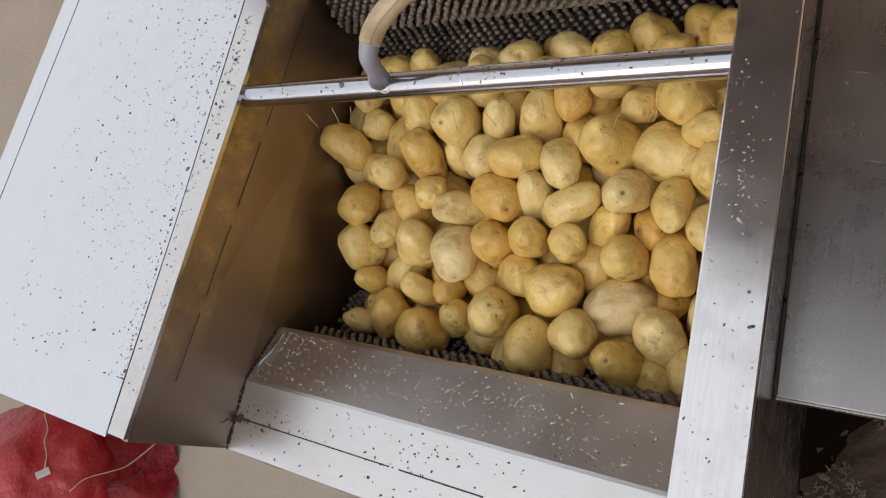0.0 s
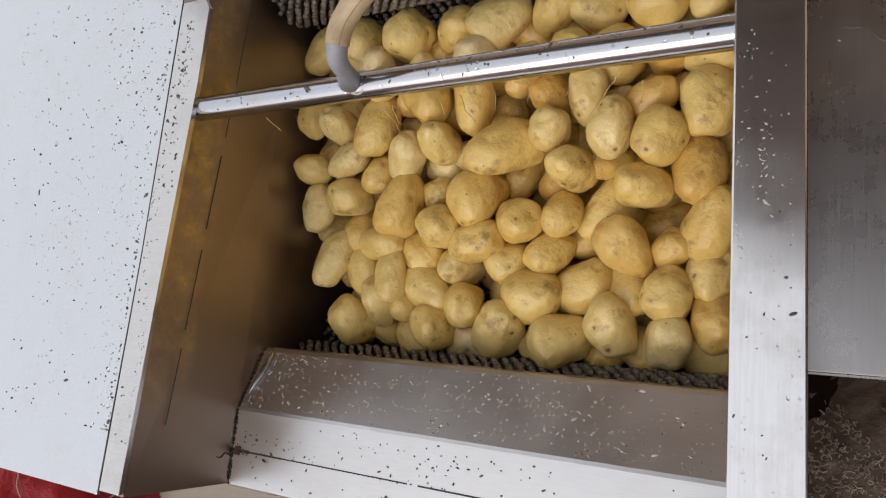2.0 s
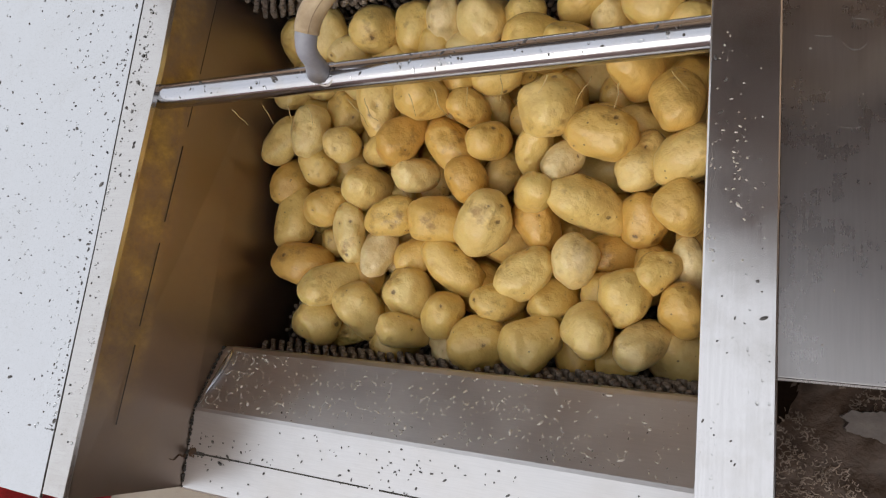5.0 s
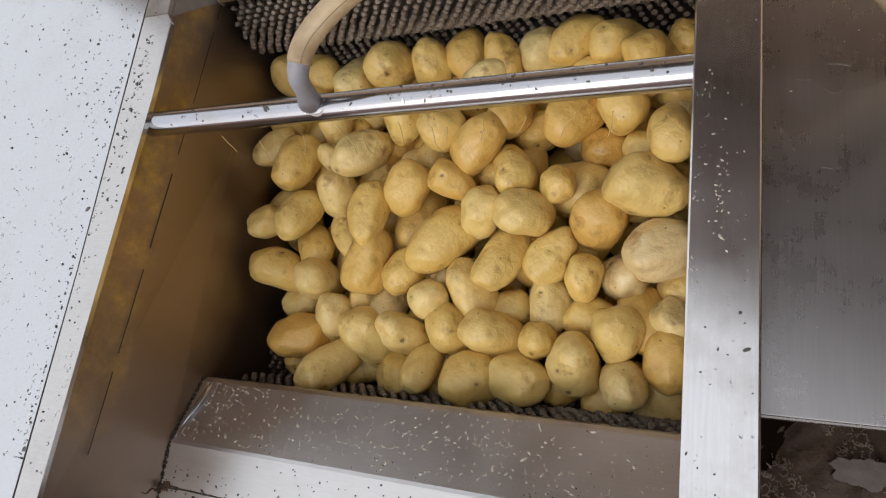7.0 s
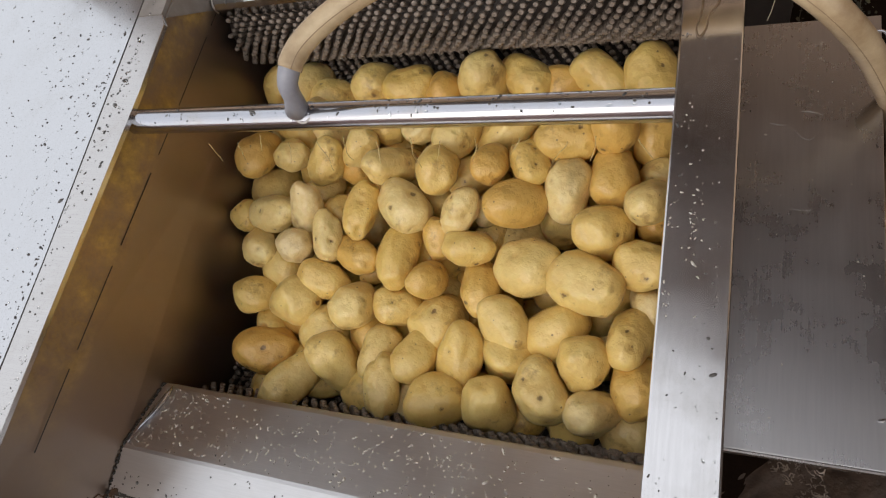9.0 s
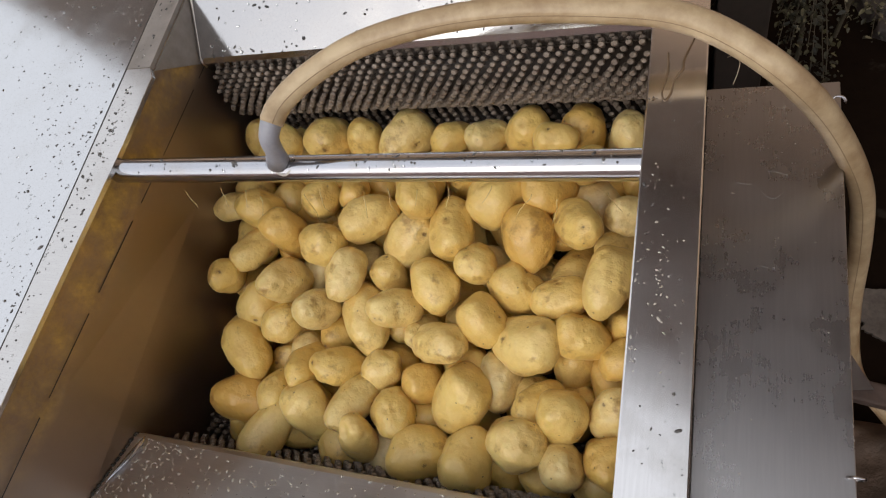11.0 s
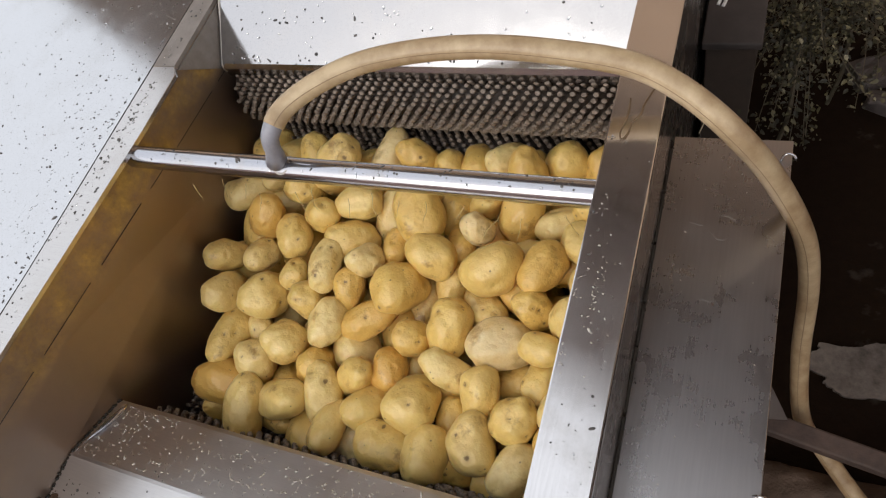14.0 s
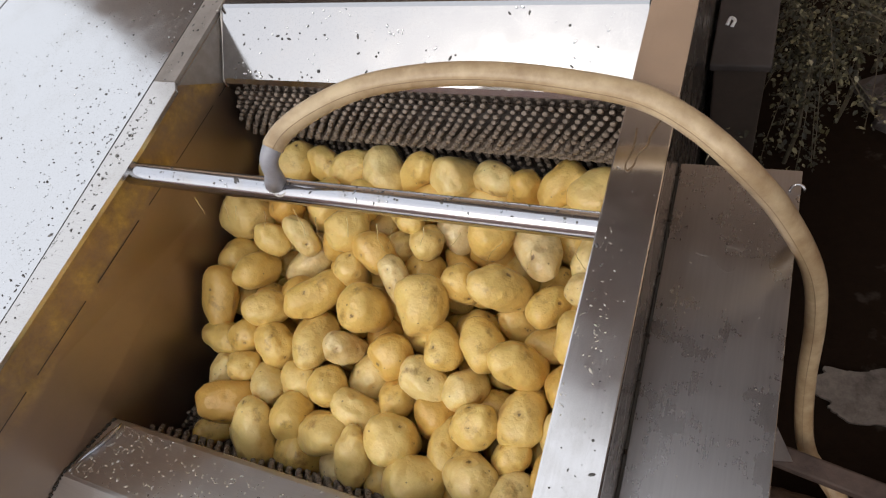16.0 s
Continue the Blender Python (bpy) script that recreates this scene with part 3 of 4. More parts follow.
def build_hose():
    path = catmull([(0.262, 0.0, 0.008)] + [(x, y, z) for x, y, z in HOSEPATH], 8)
    hose = part("water_hose", tube(path[11:], lambda q: 0.0130 if q > 0.004 else 0.0122, 16), HOSE, None, smooth=True)
    tagged(hose, "aged translucent tan water hose looped onto the spray pipe", "hose")
    for turn in (0.6, 2.2, 4.4):
        line, side = [], Vector((0.3, 0.1, 1)).normalized()
        run = path[11:]
        for k, p in enumerate(run):
            d = (run[min(k + 1, len(run) - 1)] - run[max(k - 1, 0)]).normalized()
            side = (side - d * side.dot(d)).normalized()
            line.append(p + 0.0126 * (math.cos(turn + 0.004 * k) * side + math.sin(turn + 0.004 * k) * d.cross(side)))
        part("mould_line", tube(line, 0.0006, 5), HOSE_LINE, hose, smooth=True)
    part("coupling", tube([Vector((0.255, 0, -0.008))] + path[1:14], lambda s: 0.0138 - 0.04 * s if s < 0.1 else 0.0098 + 0.0020 * s, 16), FITTING, hose, "grey plastic coupling", True)


# ---------------------------------------------------------------- potatoes
def potato_mesh(seed):
    rng = random.Random(seed)
    bm = bmesh.new()
    bmesh.ops.create_icosphere(bm, subdivisions=4, radius=1)
    long = rng.choice((1.10, 1.20, 1.28, 1.34, 1.42, 1.5, 1.6, 1.74))
    flat = rng.uniform(0.86, 1.0)
    off = Vector((rng.uniform(-50, 50), rng.uniform(-50, 50), rng.uniform(-50, 50)))
    bend, taper = rng.uniform(-0.28, 0.28), rng.uniform(-0.2, 0.2)
    dents = [(Vector((rng.gauss(0, 1), rng.gauss(0, 1), rng.gauss(0, 1))).normalized(), rng.uniform(0.12, 0.34), rng.uniform(0.025, 0.085)) for _ in range(rng.randint(4, 9))]
    for v in bm.verts:
        n = v.co.normalized()
        r = 1 + 0.16 * noise.noise(n * 1.1 + off) + 0.05 * noise.noise(n * 2.4 + off) + 0.012 * noise.noise(n * 8 + off)
        for d, size, deep in dents:
            r -= deep * math.exp(-((n - d).length / size) ** 2)
        p = n * r
        full = 1 + 0.20 * n.x * n.x
        p.y, p.z = p.y * full, p.z * full
        p.y *= flat * (1 + taper * p.x)
        p.z *= 0.96 * (1 + taper * p.x)
        p.z += bend * p.x * p.x * 0.5
        p.x *= long
        v.co = p / (long * flat * 0.96) ** (1 / 3)
    me = bpy.data.meshes.new("potato")
    bm.to_mesh(me)
    bm.free()
    me.materials.append(POTATO)
    for p in me.polygons:
        p.use_smooth = True
    return me


Y_KNOTS = [-0.254, -0.19, -0.10, 0.0, 0.09, 0.13, 0.165]
Z_TOP = [-0.302, -0.292, -0.258, -0.222, -0.205, -0.212, -0.230]
Z_LOW = [-0.318, -0.356, -0.392, -0.375, -0.328, -0.300, -0.275]
SPEED = 0.8


def heap(y):
    """Lowest and highest place of a potato's middle at y."""
    return np.interp(y, Y_KNOTS, Z_LOW), np.interp(y, Y_KNOTS, Z_TOP)


def flow(p):
    """How the heap turns over: down the front of the slope, back up over the rollers."""
    def psi(y, z):
        lo, hi = heap(y)
        s = np.clip((z - lo) / (hi - lo), -0.1, 1.1)
        taper = np.clip(np.minimum(y - Y_KNOTS[0], Y_KNOTS[-1] - y) / 0.05, 0, 1)
        return SPEED * (hi - lo) * s * (1 - s) * taper
    e = 0.006
    y, z = p[:, 1], p[:, 2]
    return np.stack([0 * y, (psi(y, z + e) - psi(y, z - e)) / (2 * e), -(psi(y + e, z) - psi(y - e, z)) / (2 * e)], 1)


def settle(p, r, rounds, own):
    """Pushes overlapping potatoes apart inside the trough; own: each one's own reach to the front, back and top."""
    n = len(p)
    for _ in range(rounds):
        d = p[:, None] - p[None]
        dist = np.sqrt((d * d).sum(-1)) + np.eye(n)
        over = np.clip((r[:, None] + r[None]) - dist, 0, None)
        np.fill_diagonal(over, 0)
        touch = np.maximum((over > 0).sum(1), 1)
        p = p + (d / dist[..., None] * over[..., None]).sum(1) * (0.75 / np.sqrt(touch))[:, None]
        away = 0.058 * np.clip((-0.08 - p[:, 1]) / 0.13, 0, 1)
        p[:, 0] = np.clip(p[:, 0], r + 0.003 + away, W - r - 0.004)
        p[:, 1] += 0.6 * (np.clip(p[:, 1], Y_KNOTS[0] + own[:, 0], Y_KNOTS[-1] - own[:, 1]) - p[:, 1])
        lo, hi = heap(p[:, 1])
        p[:, 2] += 0.45 * (np.clip(p[:, 2], lo, hi + own[:, 2]) - p[:, 2])
    return p


COUNT = 216
STEP = 4 / 30
potato_rows = []


def build_potatoes():
    rng = np.random.RandomState(4)
    shapes = [potato_mesh(s) for s in range(34)]
    r = np.clip(rng.normal(0.0318, 0.0046, COUNT), 0.0225, 0.0415)
    p = np.stack([rng.uniform(0.03, W - 0.03, COUNT), rng.uniform(-0.22, 0.15, COUNT), rng.uniform(0, 1, COUNT)], 1)
    lo, hi = heap(p[:, 1])
    p[:, 2] = lo + (hi - lo) * p[:, 2]
    own = np.stack([rng.uniform(-0.012, 0.032, COUNT), rng.uniform(-0.008, 0.03, COUNT), rng.normal(0.002, 0.007, COUNT)], 1)
    p = settle(p, r * 0.97, 80, own)
    spin = np.stack([rng.normal(2.6, 1.0, COUNT), rng.normal(0, 0.8, COUNT), rng.normal(0, 0.9, COUNT)], 1)
    turns = [Euler(rng.uniform(-3.1, 3.1, 3)).to_quaternion() for _ in range(COUNT)]
    times = np.arange(0, 16.001, STEP)
    rows = [[] for _ in range(COUNT)]
    sub = 6
    jitter = rng.normal(0, 1, (COUNT, 3))
    for k, t in enumerate(times):
        if k:
            for _ in range(sub):
                jitter = 0.9 * jitter + 0.44 * rng.normal(0, 1, (COUNT, 3))
                p = settle(p + (flow(p) + jitter * (0.04, 0.03, 0.02)) * STEP / sub, r * 0.97, 5, own)
            for i in range(COUNT):
                w = Vector(spin[i] * STEP)
                turns[i] = Matrix.Rotation(w.length, 3, w).to_quaternion() @ turns[i]
        for i in range(COUNT):
            rows[i].append((float(t), Matrix.LocRotScale(p[i], turns[i], None)))
    for i in range(COUNT):
        ob = new("potato", shapes[i % len(shapes)])
        ob.scale = (float(r[i]),) * 3
        tagged(ob, "wet peeled yellow potato tumbling in the heap", "potato", "potatoes in the peeling machine")
        potato_rows.append((ob, rows[i]))



# ---------------------------------------------------------------- water on the steel
def water():
    m, nt, b = nodes_of("water_drop")
    b.inputs["Base Color"].default_value = (0.9, 0.92, 0.92, 1)
    b.inputs["Roughness"].default_value = 0.03
    b.inputs["IOR"].default_value = 1.33
    b.inputs["Transmission Weight"].default_value = 1.0
    return m


WATER = water()
GRIT = plain("starch_grit", (0.03, 0.028, 0.03), (0.16, 0.15, 0.14), 0.3, 300, 0.5)
PALE_GRIT = plain("pale_starch", (0.42, 0.38, 0.33), (0.62, 0.58, 0.52), 0.35, 300, 0.5)


def scatter(name, label, material, seed, count, place, sizes, clusters=0):
    rng = random.Random(seed)
    bm = bmesh.new()
    spots = [(rng.random(), rng.random()) for _ in range(clusters)]
    for _ in range(count):
        u, v = rng.random(), rng.random()
        if spots and rng.random() < 0.6:
            c = rng.choice(spots)
            u, v = (min(max(a + rng.gauss(0, 0.06), 0.0), 1.0) for a in c)
        p, up = place(u, v)
        size = rng.uniform(*sizes) * (1.7 if rng.random() < 0.06 else 1)
        drop(bm, p, up, size, rng.uniform(0.5, 0.8), rng.uniform(0, 6.3), rng.choice((1.0, 1.15, 1.5, 2.2)))
    ob = part(name, bm, material, None, smooth=True)
    return tagged(ob, label, "water drops", kind="stuff")


UP = Vector((0, 0, 1))
CHUTE_OFF = Vector((0, -0.65, 0.76)) * 0.0030


def build_drops():
    for mat, seed, part_of in ((GRIT, 1, 0.6), (WATER, 2, 0.7)):
        n = lambda k: int(k * part_of)  # noqa: E731
        scatter("splashes", "fine splashes of water and grit on the cover plate", mat, seed, n(700), lambda u, v: (Vector((-0.056 - 0.36 * u**2.3, -0.42 + 0.95 * v, -0.0074)), UP), (0.0006, 0.0014), 18)
        scatter("splashes", "fine splashes of water on the flange", mat, seed + 10, n(170), lambda u, v: (Vector((-0.040 + 0.034 * u, -0.45 + 0.85 * v, -0.0059)), UP), (0.0007, 0.0016), 6)
        scatter("splashes", "water drops on the broad flange", mat, seed + 20, n(60), lambda u, v: (Vector((W + 0.003 + 0.046 * u, -0.42 + 0.48 * v, 0.0001)), UP), (0.0004, 0.0009), 5)
        scatter("splashes", "water drops on the chute panel", mat, seed + 30, n(105), lambda u, v: (Vector((0.03 + 0.60 * u, 0.2203 + 0.079 * v**1.5, -0.0734 + 0.0672 * v**1.5)) + CHUTE_OFF, Vector((0, -0.65, 0.76))), (0.0008, 0.0019), 7)
    ny = Vector((0, 0.41, 0.91)).normalized()
    scatter("splashes", "pale starch flecks on the sloping apron lip", PALE_GRIT, 41, 620, lambda u, v: (Vector((0.012 + 0.62 * u**1.25, -0.387 + 0.077 * v, -0.1703 - 0.0337 * v)), ny), (0.0005, 0.0013), 26)
    scatter("splashes", "water drops on the sloping apron lip", WATER, 42, 90, lambda u, v: (Vector((0.012 + 0.62 * u**1.25, -0.387 + 0.077 * v, -0.1703 - 0.0337 * v)), ny), (0.0006, 0.0013), 9)
    scatter("splashes", "dark grit on the sloping apron lip", GRIT, 48, 150, lambda u, v: (Vector((0.03 + 0.60 * u, -0.387 + 0.077 * v**1.4, -0.1703 - 0.0337 * v**1.4)), ny), (0.0004, 0.0009), 14)
    scatter("splashes", "dark grit on the flat apron", GRIT, 43, 150, lambda u, v: (Vector((0.02 + 0.60 * u, -0.488 + 0.09 * v, -0.1684)), UP), (0.0006, 0.0014), 8)
    for mat, seed in ((GRIT, 44), (WATER, 45)):
        scatter("splashes", "water drops along the spray pipe", mat, seed, 60, lambda u, v: (Vector((0.02 + 0.61 * u, 0.0152 * math.cos(0.9 + 1.4 * v), -0.0260 + 0.0076 * u + 0.0153 * math.sin(0.9 + 1.4 * v))), Vector((0, math.cos(0.9 + 1.4 * v), math.sin(0.9 + 1.4 * v)))), (0.0008, 0.0017), 0)
    scatter("splashes", "pale drops clustered on the broad flange", PALE_GRIT, 47, 80, lambda u, v: (Vector((W + 0.004 + 0.040 * u, -0.20 + 0.19 * v, 0.0001)), UP), (0.0003, 0.0008), 7)
    scatter("splashes", "pale flecks on the side tray", PALE_GRIT, 46, 24, lambda u, v: (Vector((0.712 + 0.12 * u, -0.27 + 0.45 * v, -0.1599)), UP), (0.0004, 0.0009), 4)


def build_streaks():
    """Dried runs and scratches that stand a hair above the steel."""
    runs = [[(0.690, 0.128), (0.682, 0.104), (0.681, 0.092), (0.674, 0.080), (0.672, 0.066), (0.667, 0.057), (0.664, 0.066), (0.667, 0.082), (0.668, 0.094), (0.667, 0.112)]]
    for r in runs:
        path = catmull([(x, y, 0.0002) for x, y in r], 5)
        ob = part("water_run", tube(path, lambda q: 0.0007 + 0.0005 * abs(math.sin(q * 9)), 6), plain("brown_water_run", (0.10, 0.065, 0.035), (0.2, 0.13, 0.08), 0.25, 200), None, smooth=True)
        tagged(ob, "brown dried water run on the broad flange", "stain", kind="stuff")
    bright = plain("bright_scratch", (0.24, 0.22, 0.20), (0.36, 0.34, 0.31), 0.3, 200, metal=0.6)
    for pts in ([(0.766, 0.076), (0.776, 0.075), (0.787, 0.071)], [(0.762, 0.052), (0.768, 0.044), (0.776, 0.043), (0.782, 0.050)], [(0.758, -0.035), (0.766, -0.037), (0.776, -0.037)], [(0.738, 0.062), (0.746, 0.060), (0.752, 0.060)]):
        ob = part("scratch", tube(catmull([(x, y, -0.1598) for x, y in pts], 4), 0.00025, 5), bright, None)
        tagged(ob, "thin bright scratch in the side tray", "scratch", kind="stuff")


jet_rows = []


def build_jets():
    """Short broken curls of spray that leave the holes under the pipe."""
    rng = random.Random(12)
    spray = water()
    spray.name = "spray"
    skin = spray.node_tree.nodes["Principled BSDF"]
    # The water's golden glint is put into this base colour.
    skin.inputs["Base Color"].default_value = (0.80, 0.62, 0.30, 1)
    skin.inputs["Transmission Weight"].default_value = 0.4
    skin.inputs["Roughness"].default_value = 0.08
    for i in range(14):
        x = 0.10 + 0.52 * (i / 13) + rng.uniform(-0.01, 0.01)
        p = Vector((x, -0.012, -0.042 - rng.uniform(0, 0.012)))
        way = Vector((rng.uniform(-0.7, 0.9), -1, rng.uniform(-1.6, -0.6))).normalized()
        pts = [p]
        for k in range(rng.randint(5, 9)):
            way = (way + Vector((rng.gauss(0, 0.16), rng.gauss(0, 0.14), rng.gauss(-0.1, 0.14)))).normalized()
            pts.append(pts[-1] + way * rng.uniform(0.003, 0.006))
        thick = rng.uniform(0.0004, 0.0006)
        jet = part("water_jet", tube(catmull(pts, 3), lambda q, w=thick: w * (1.1 - 0.5 * q), 6), spray, None, smooth=True)
        tagged(jet, "short thin curl of spray under the pipe, golden glint put into its colour", "water jet", "water jets")
        turn = rng.uniform(0, 6)
        jet_rows.append((jet, [(k * 0.2, Matrix.Translation((0.006 * math.sin(turn + 2.1 * k), 0.005 * math.cos(turn * 2 + 1.7 * k) - 0.004, 0.003 * math.sin(3.1 * k + turn)))) for k in range(81)]))


# ---------------------------------------------------------------- red net sack
def build_sack():
    rng = random.Random(3)
    bm = bmesh.new()
    bmesh.ops.create_icosphere(bm, subdivisions=5, radius=1)
    for v in bm.verts:
        n = v.co.normalized()
        lump = 1 + 0.10 * noise.noise(n * 2.2) + 0.07 * abs(noise.noise(n * 4.5)) + 0.012 * noise.noise(n * 17)
        v.co = Vector((n.x * 0.36 * lump, n.y * 0.25 * lump, max(n.z * 0.22 * lump, -0.15)))
    sack = part("net_sack", bm, RED_NET, None, smooth=True)
    sack.matrix_world = pose(-1.36, -0.93, FLOOR_Z + 0.15, 0, 0, 24)
    tagged(sack, "full red mesh potato sack lying on the concrete", "sack")
    bm = bmesh.new()
    rows = []
    for i in range(14):
        u = i / 13
        rows.append([bm.verts.new((0.26 + 0.24 * u, (k / 9 - 0.5) * (0.30 + 0.16 * u), 0.05 - 0.19 * u + 0.022 * math.sin(k * 2.1 + 3 * u) + 0.012 * math.sin(7 * u + k))) for k in range(10)])
    for a, b in zip(rows, rows[1:]):
        for k in range(9):
            bm.faces.new((a[k], a[k + 1], b[k + 1], b[k]))
    bmesh.ops.solidify(bm, geom=list(bm.faces), thickness=0.004)
    part("mouth", bm, RED_NET, sack, "slack open mouth of the net", True)
    cord = catmull([(0.340, -0.06, 0.085), (0.362, -0.03, 0.056), (0.385, -0.015, 0.0), (0.405, 0.0, -0.045), (0.457, 0.05, -0.092), (0.49, 0.09, -0.125)], 6)
    part("drawstring", tube(cord, 0.0015, 8), STRING, sack, "pale drawstring", True)
    cord = catmull([(0.365, -0.026, -0.002), (0.392, -0.05, -0.016), (0.412, -0.045, -0.045), (0.437, -0.008, -0.080), (0.462, 0.05, -0.094)], 6)
    part("drawstring", tube(cord, 0.0014, 8), STEM, sack, smooth=True)
    cord = catmull([(0.228, 0.185, 0.104), (0.238, 0.168, 0.112), (0.268, 0.125, 0.118), (0.274, 0.09, 0.127), (0.288, 0.045, 0.126), (0.287, 0.0, 0.129)], 6)
    part("seam_thread", tube(cord, 0.0014, 8), STRING, sack, smooth=True)
    bm = bmesh.new()
    box(bm, -0.017, 0.017, -0.012, 0.012, -0.001, 0.001)
    for v in bm.verts:
        v.co.z += 9 * v.co.x * v.co.x
    tag = part("label_tag", bm, TAG, sack, "small white tag")
    tag.matrix_local = pose(0.292, -0.004, 0.134, 0, 48, 35)


# ---------------------------------------------------------------- weeds, timber, waste beside the machine
def leaf(bm, p, way, up, size):
    side = way.cross(up).normalized()
    pts = [(0, 0), (0.3, 0.30), (0.65, 0.26), (1.0, 0.0), (0.65, -0.26), (0.3, -0.30)]
    vs = [bm.verts.new(p + way * size * a + side * size * b + up * size * (-0.25 * a * a + 0.15 * abs(b))) for a, b in pts]
    bm.faces.new((vs[0], vs[1], vs[2], vs[3]))
    bm.faces.new((vs[0], vs[3], vs[4], vs[5]))


def build_weeds():
    rng = random.Random(8)
    for at, tall, wide, strands, leaves in (((0.87, 0.71), 0.48, 0.10, 36, 85), ((0.97, 0.84), 0.46, 0.10, 22, 60), ((0.86, 0.95), 0.44, 0.11, 18, 45), ((1.04, 1.00), 0.50, 0.16, 24, 45)):
        plant = empty("trailing_weed", "straggly pale-green trailing weed with small leaves", "weed", "weeds beside the machine", (*at, FLOOR_Z))
        stems, lv = bmesh.new(), bmesh.new()
        for _ in range(strands):
            a, r = rng.uniform(0, 6.3), wide * math.sqrt(rng.random())
            top = Vector((r * math.cos(a), r * math.sin(a), tall * rng.uniform(0.7, 1.0)))
            fall = Vector((math.cos(a), math.sin(a) - 0.5, 0)).normalized() * rng.uniform(0.05, 0.14)
            path = catmull([(0.2 * top.x, 0.2 * top.y, 0), 0.7 * top, top, top + fall + Vector((0, 0, -0.04)), top + fall * 1.4 + Vector((0, 0, -(0.03 + 0.14 * rng.random() ** 2)))], 6)
            tube(path[10:], 0.0009, 5, stems)
            for _ in range(leaves):
                p = path[8 + int((len(path) - 8) * rng.random() ** 1.5)] + Vector((rng.gauss(0, 0.011), rng.gauss(0, 0.011), rng.gauss(0, 0.010)))
                way = Vector((rng.gauss(0, 1), rng.gauss(0, 1) - 0.4, rng.gauss(0, 0.5) - 0.2)).normalized()
                up = (UP + Vector((rng.gauss(0, 0.5), rng.gauss(0, 0.5), 0))).normalized()
                leaf(lv, p, way, up, rng.choice((0.005, 0.007, 0.009, 0.013)))
        part("stalk", tube(catmull([(0, 0, 0), (0.01, 0.0, 0.3 * tall), (-0.01, 0.01, 0.75 * tall)], 6), 0.005, 7), STEM, plant)
        tagged(part("tendril_tangle", stems, STEM, plant), kind="stuff")
        tagged(part("leaves", lv, LEAF, plant), kind="stuff")


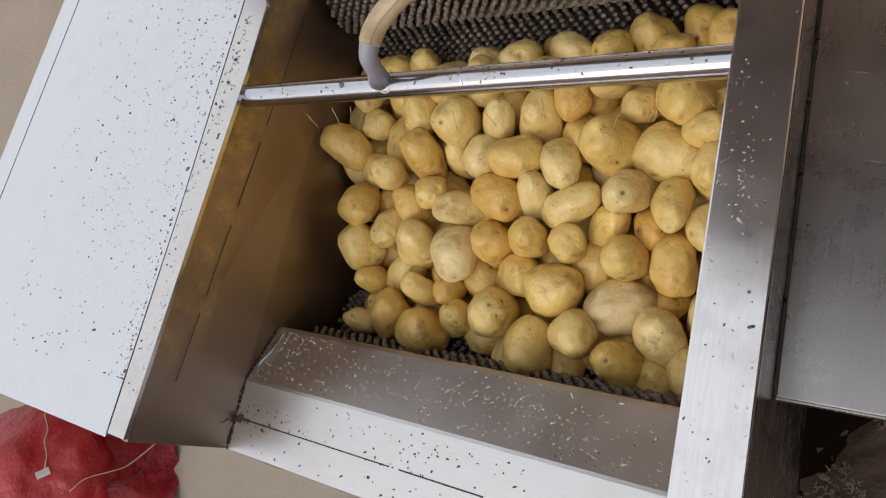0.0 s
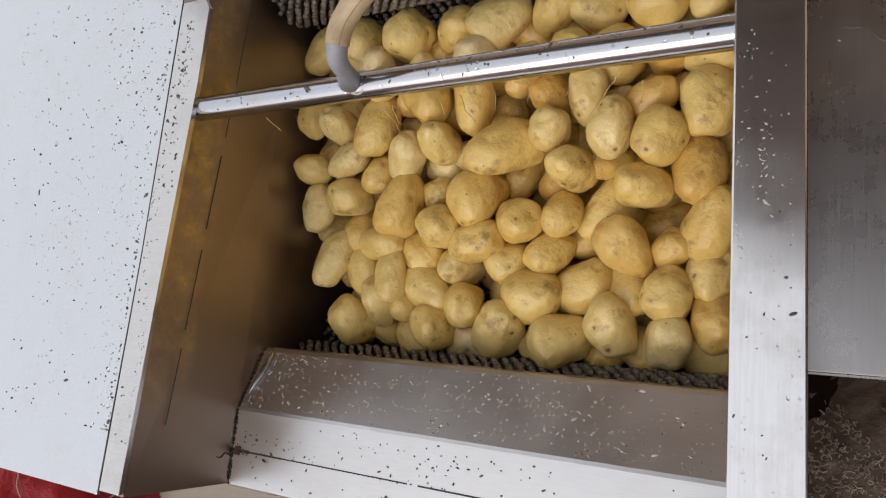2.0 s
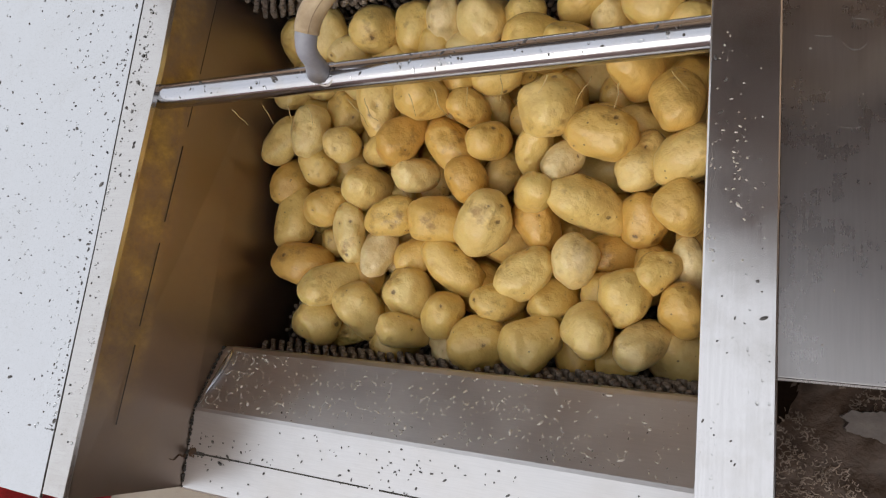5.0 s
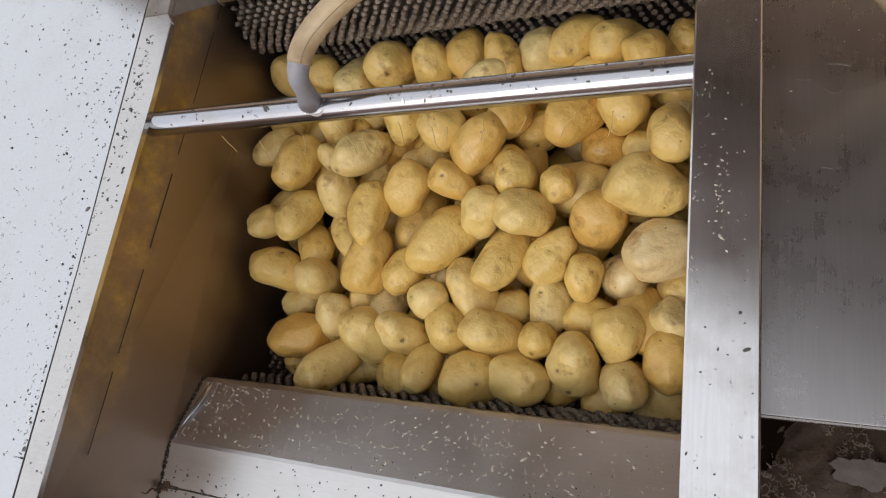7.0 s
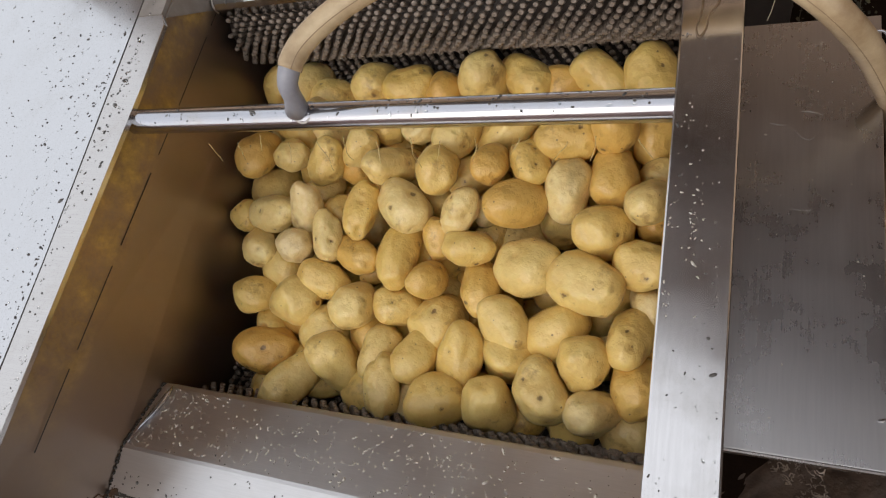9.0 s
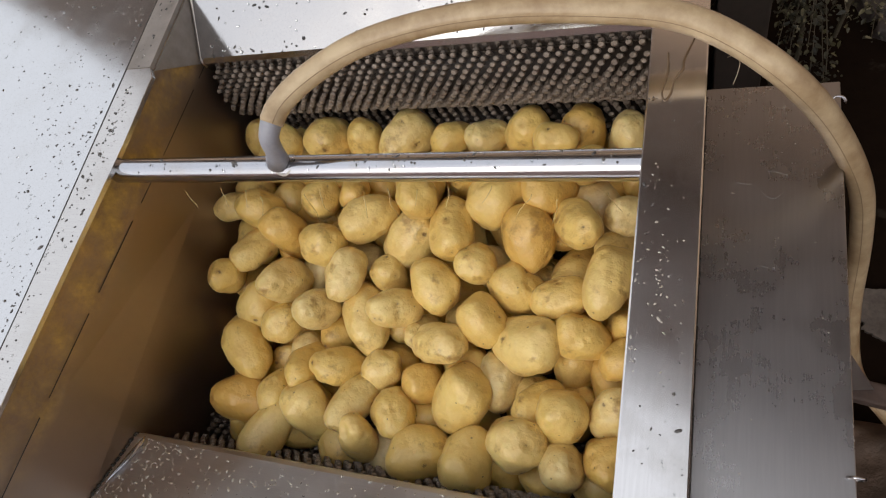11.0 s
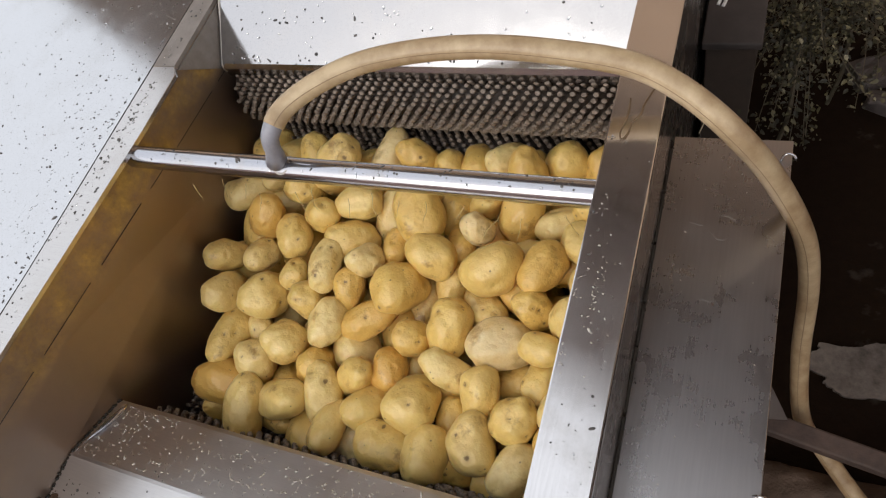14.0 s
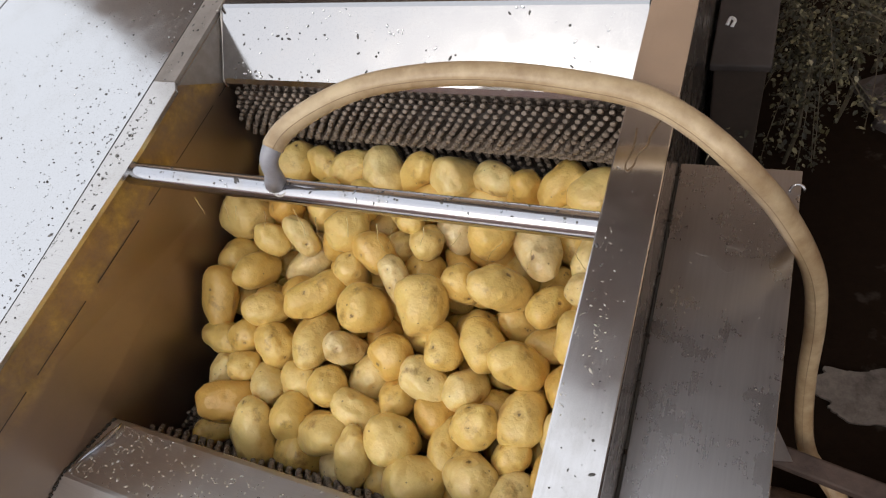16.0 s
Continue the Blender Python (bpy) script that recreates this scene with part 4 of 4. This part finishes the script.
def build_side_yard():
    rng = random.Random(9)
    # wet timber that lies over the hose
    bm = bmesh.new()
    box(bm, -0.45, 0.45, -0.016, 0.016, -0.012, 0.012, 0.004)
    for v in bm.verts:
        v.co += Vector((0, 0.004 * math.sin(v.co.x * 9), 0.003 * noise.noise(v.co * 12)))
    beam = part("timber_batten", bm, WOOD, None)
    beam.matrix_world = pose(1.30, -0.108, -0.60, 0, 8, -7)
    tagged(beam, "dark wet timber batten lying over the hose", "timber")
    # bank of mud and peelings that carries the batten
    bm = bmesh.new()
    bmesh.ops.create_grid(bm, x_segments=60, y_segments=40, size=1)
    for v in bm.verts:
        e = max(0, 1 - max(abs(v.co.x), abs(v.co.y)) ** 4)
        q = Vector((v.co.x * 0.5, v.co.y * 0.18, 0))
        v.co = Vector((1.36 + q.x, -0.21 + q.y, FLOOR_Z - 0.02 + 0.195 * e + 0.030 * noise.noise(q * 9) + 0.012 * noise.noise(q * 40)))
    tagged(part("mud_bank", bm, MUD, None, smooth=True), "low brown bank of mud and peelings under the batten", "mud", kind="stuff")
    bm = bmesh.new()
    rim = []
    for k in range(140):
        a = 2 * math.pi * k / 140
        r = 1 + 0.35 * noise.noise(Vector((math.cos(a) * 1.6, math.sin(a) * 1.6, 4.0))) + 0.16 * noise.noise(Vector((math.cos(a) * 4, math.sin(a) * 4, 1.0))) + 0.05 * noise.noise(Vector((math.cos(a) * 15, math.sin(a) * 15, 2.0)))
        rim.append((1.10 + 0.15 * r * math.cos(a), 0.175 + 0.062 * r * math.sin(a)))
    slabbed = part("screed_patch", slab(rim, FLOOR_Z + 0.001, FLOOR_Z + 0.009), plain("pale_screed", (0.045, 0.034, 0.028), (0.175, 0.145, 0.124), 0.6, 60, 0.6), None)
    tagged(slabbed, "pale broken patch of screed on the wet ground", "screed")
    # crate behind the flange, front shade put into the body's near-black colour
    crate = empty("timber_crate", "wet timber crate beside the machine, front shade put into its dark body", "crate", at=(0.752, 0.64, FLOOR_Z))
    bm = bmesh.new()
    box(bm, -0.040, 0.040, -0.150, 0.160, 0.0, 0.540, 0.004)
    part("crate_body", bm, CORE, crate)
    bm = bmesh.new()
    box(bm, -0.046, 0.046, -0.158, 0.170, 0.541, 0.556, 0.003)
    for v in bm.verts:
        v.co.z += 0.002 * noise.noise(v.co * 20)
    part("crate_lid", bm, LID, crate, "grey weathered lid board")
    bm = bmesh.new()
    tube(catmull([(-0.030, -0.070, 0.5565), (-0.026, -0.056, 0.559), (-0.019, -0.060, 0.5575), (-0.022, -0.074, 0.5565)], 4), 0.0028, 8, bm)
    part("pale_clip", bm, TAG, crate, "small white clip on the lid", True)
    stone = plain("grey_pink_rubble", (0.03, 0.023, 0.021), (0.085, 0.068, 0.064), 0.7, 40, 0.6)
    for (x, y), size, turn in (((1.075, 0.93), (0.13, 0.08, 0.035), 25), ((1.095, 0.83), (0.10, 0.05, 0.03), -20)):
        bm = bmesh.new()
        box(bm, -size[0] / 2, size[0] / 2, -size[1] / 2, size[1] / 2, -0.005, size[2], 0.006)
        bmesh.ops.subdivide_edges(bm, edges=list(bm.edges), cuts=3, use_grid_fill=True)
        for v in bm.verts:
            v.co += 0.010 * Vector((noise.noise(v.co * 22), noise.noise(v.co * 22 + UP), noise.noise(v.co * 30)))
        chunk = part("rubble_block", bm, stone, None)
        chunk.matrix_world = pose(x, y, FLOOR_Z + 0.004, 0, 0, turn)
        tagged(chunk, "broken grey-pink block among the weeds", "rubble", "rubble beside the weeds")
    curl = catmull([(0.724, 0.232, -0.158), (0.732, 0.228, -0.150), (0.737, 0.216, -0.148), (0.735, 0.205, -0.155), (0.731, 0.196, -0.163)], 5)
    tagged(part("wire_curl", tube(curl, 0.0006, 6), STRING, None, smooth=True), "thin pale curl of wire caught behind the tray", "wire")
    # peelings washed out beside the machine
    def rise(x, y):
        q = Vector((x, y, 0))
        r2 = (x / 0.34) ** 2 + (y / 0.46) ** 2
        return 0.09 * max(-0.2, 1 - r2) * (0.75 + 0.5 * noise.noise(q * 8)) + 0.012 * noise.noise(q * 28) + 0.005 * noise.noise(q * 80)
    bm = bmesh.new()
    rings = []
    for k in range(1, 61):
        rings.append([bm.verts.new((0.37 * k / 60 * math.cos(a), 0.50 * k / 60 * math.sin(a), 0)) for a in np.linspace(0, 2 * math.pi, 96, endpoint=False)])
    for one, two in zip(rings, rings[1:]):
        for k in range(96):
            bm.faces.new((one[k], two[k], two[(k + 1) % 96], one[(k + 1) % 96]))
    bm.faces.new(rings[0])
    for v in bm.verts:
        v.co.z = rise(v.co.x, v.co.y)
    heap_ob = part("waste_heap", bm, MUD, None, smooth=True)
    heap_ob.location = (1.01, -0.60, FLOOR_Z + 0.002)
    tagged(heap_ob, "wet grey-brown heap of potato peelings on the ground", "peelings", kind="stuff")
    bm = bmesh.new()
    for _ in range(10000):
        x, y = rng.uniform(-0.33, 0.33), rng.uniform(-0.45, 0.45)
        if (x / 0.34) ** 2 + (y / 0.46) ** 2 > 1 or noise.noise(Vector((x * 7, y * 7, 3))) < -0.08:
            continue
        a, n = rng.uniform(0, 6.3), rng.uniform(0.003, 0.010)
        z = rise(x, y) + rng.uniform(-0.001, 0.003)
        c = rng.uniform(0.3, 1.6)
        pts = [Vector((x + n * q * math.cos(a + c * q), y + n * q * math.sin(a + c * q), z + 0.002 * math.sin(q * 2))) for q in (-1, -0.3, 0.4, 1)]
        tube(pts, rng.uniform(0.0006, 0.0014), 4, bm)
    rim = []
    for k in range(90):
        a = 2 * math.pi * k / 90
        r = 0.85 + 0.3 * noise.noise(Vector((math.cos(a) * 1.8, math.sin(a) * 1.8, 7.0))) + 0.12 * noise.noise(Vector((math.cos(a) * 6, math.sin(a) * 6, 3.0)))
        rim.append((0.885 + 0.058 * r * math.cos(a), -0.322 + 0.030 * r * math.sin(a)))
    scum = part("scum_patch", slab(rim, FLOOR_Z + 0.010, FLOOR_Z + 0.052), plain("grey_scum", (0.085, 0.068, 0.058), (0.17, 0.142, 0.124), 0.4, 60, 0.3), None)
    tagged(scum, "pale grey patch of starch scum on the peelings", "scum", kind="stuff")
    shreds = part("peel_shreds", bm, plain("peel_shred", (0.13, 0.092, 0.066), (0.45, 0.36, 0.29), 0.35, 30), heap_ob)
    tagged(shreds, kind="stuff")


build_setting()
build_machine()
build_hose()
build_potatoes()
build_sack()
build_side_yard()
build_weeds()
build_drops()
build_streaks()
build_jets()


def motions():
    for ob, rows in jet_rows:
        walk(ob, rows)
    for ob, rows in potato_rows:
        walk(ob, rows)
    for n, (ob, flip) in enumerate(rollers):
        base = ob.location.copy()
        walk(ob, [(k * STEP, pose(base.x, base.y, base.z, -52 * k + 17 * n, 0, 0)) for k in range(121)])


motions()
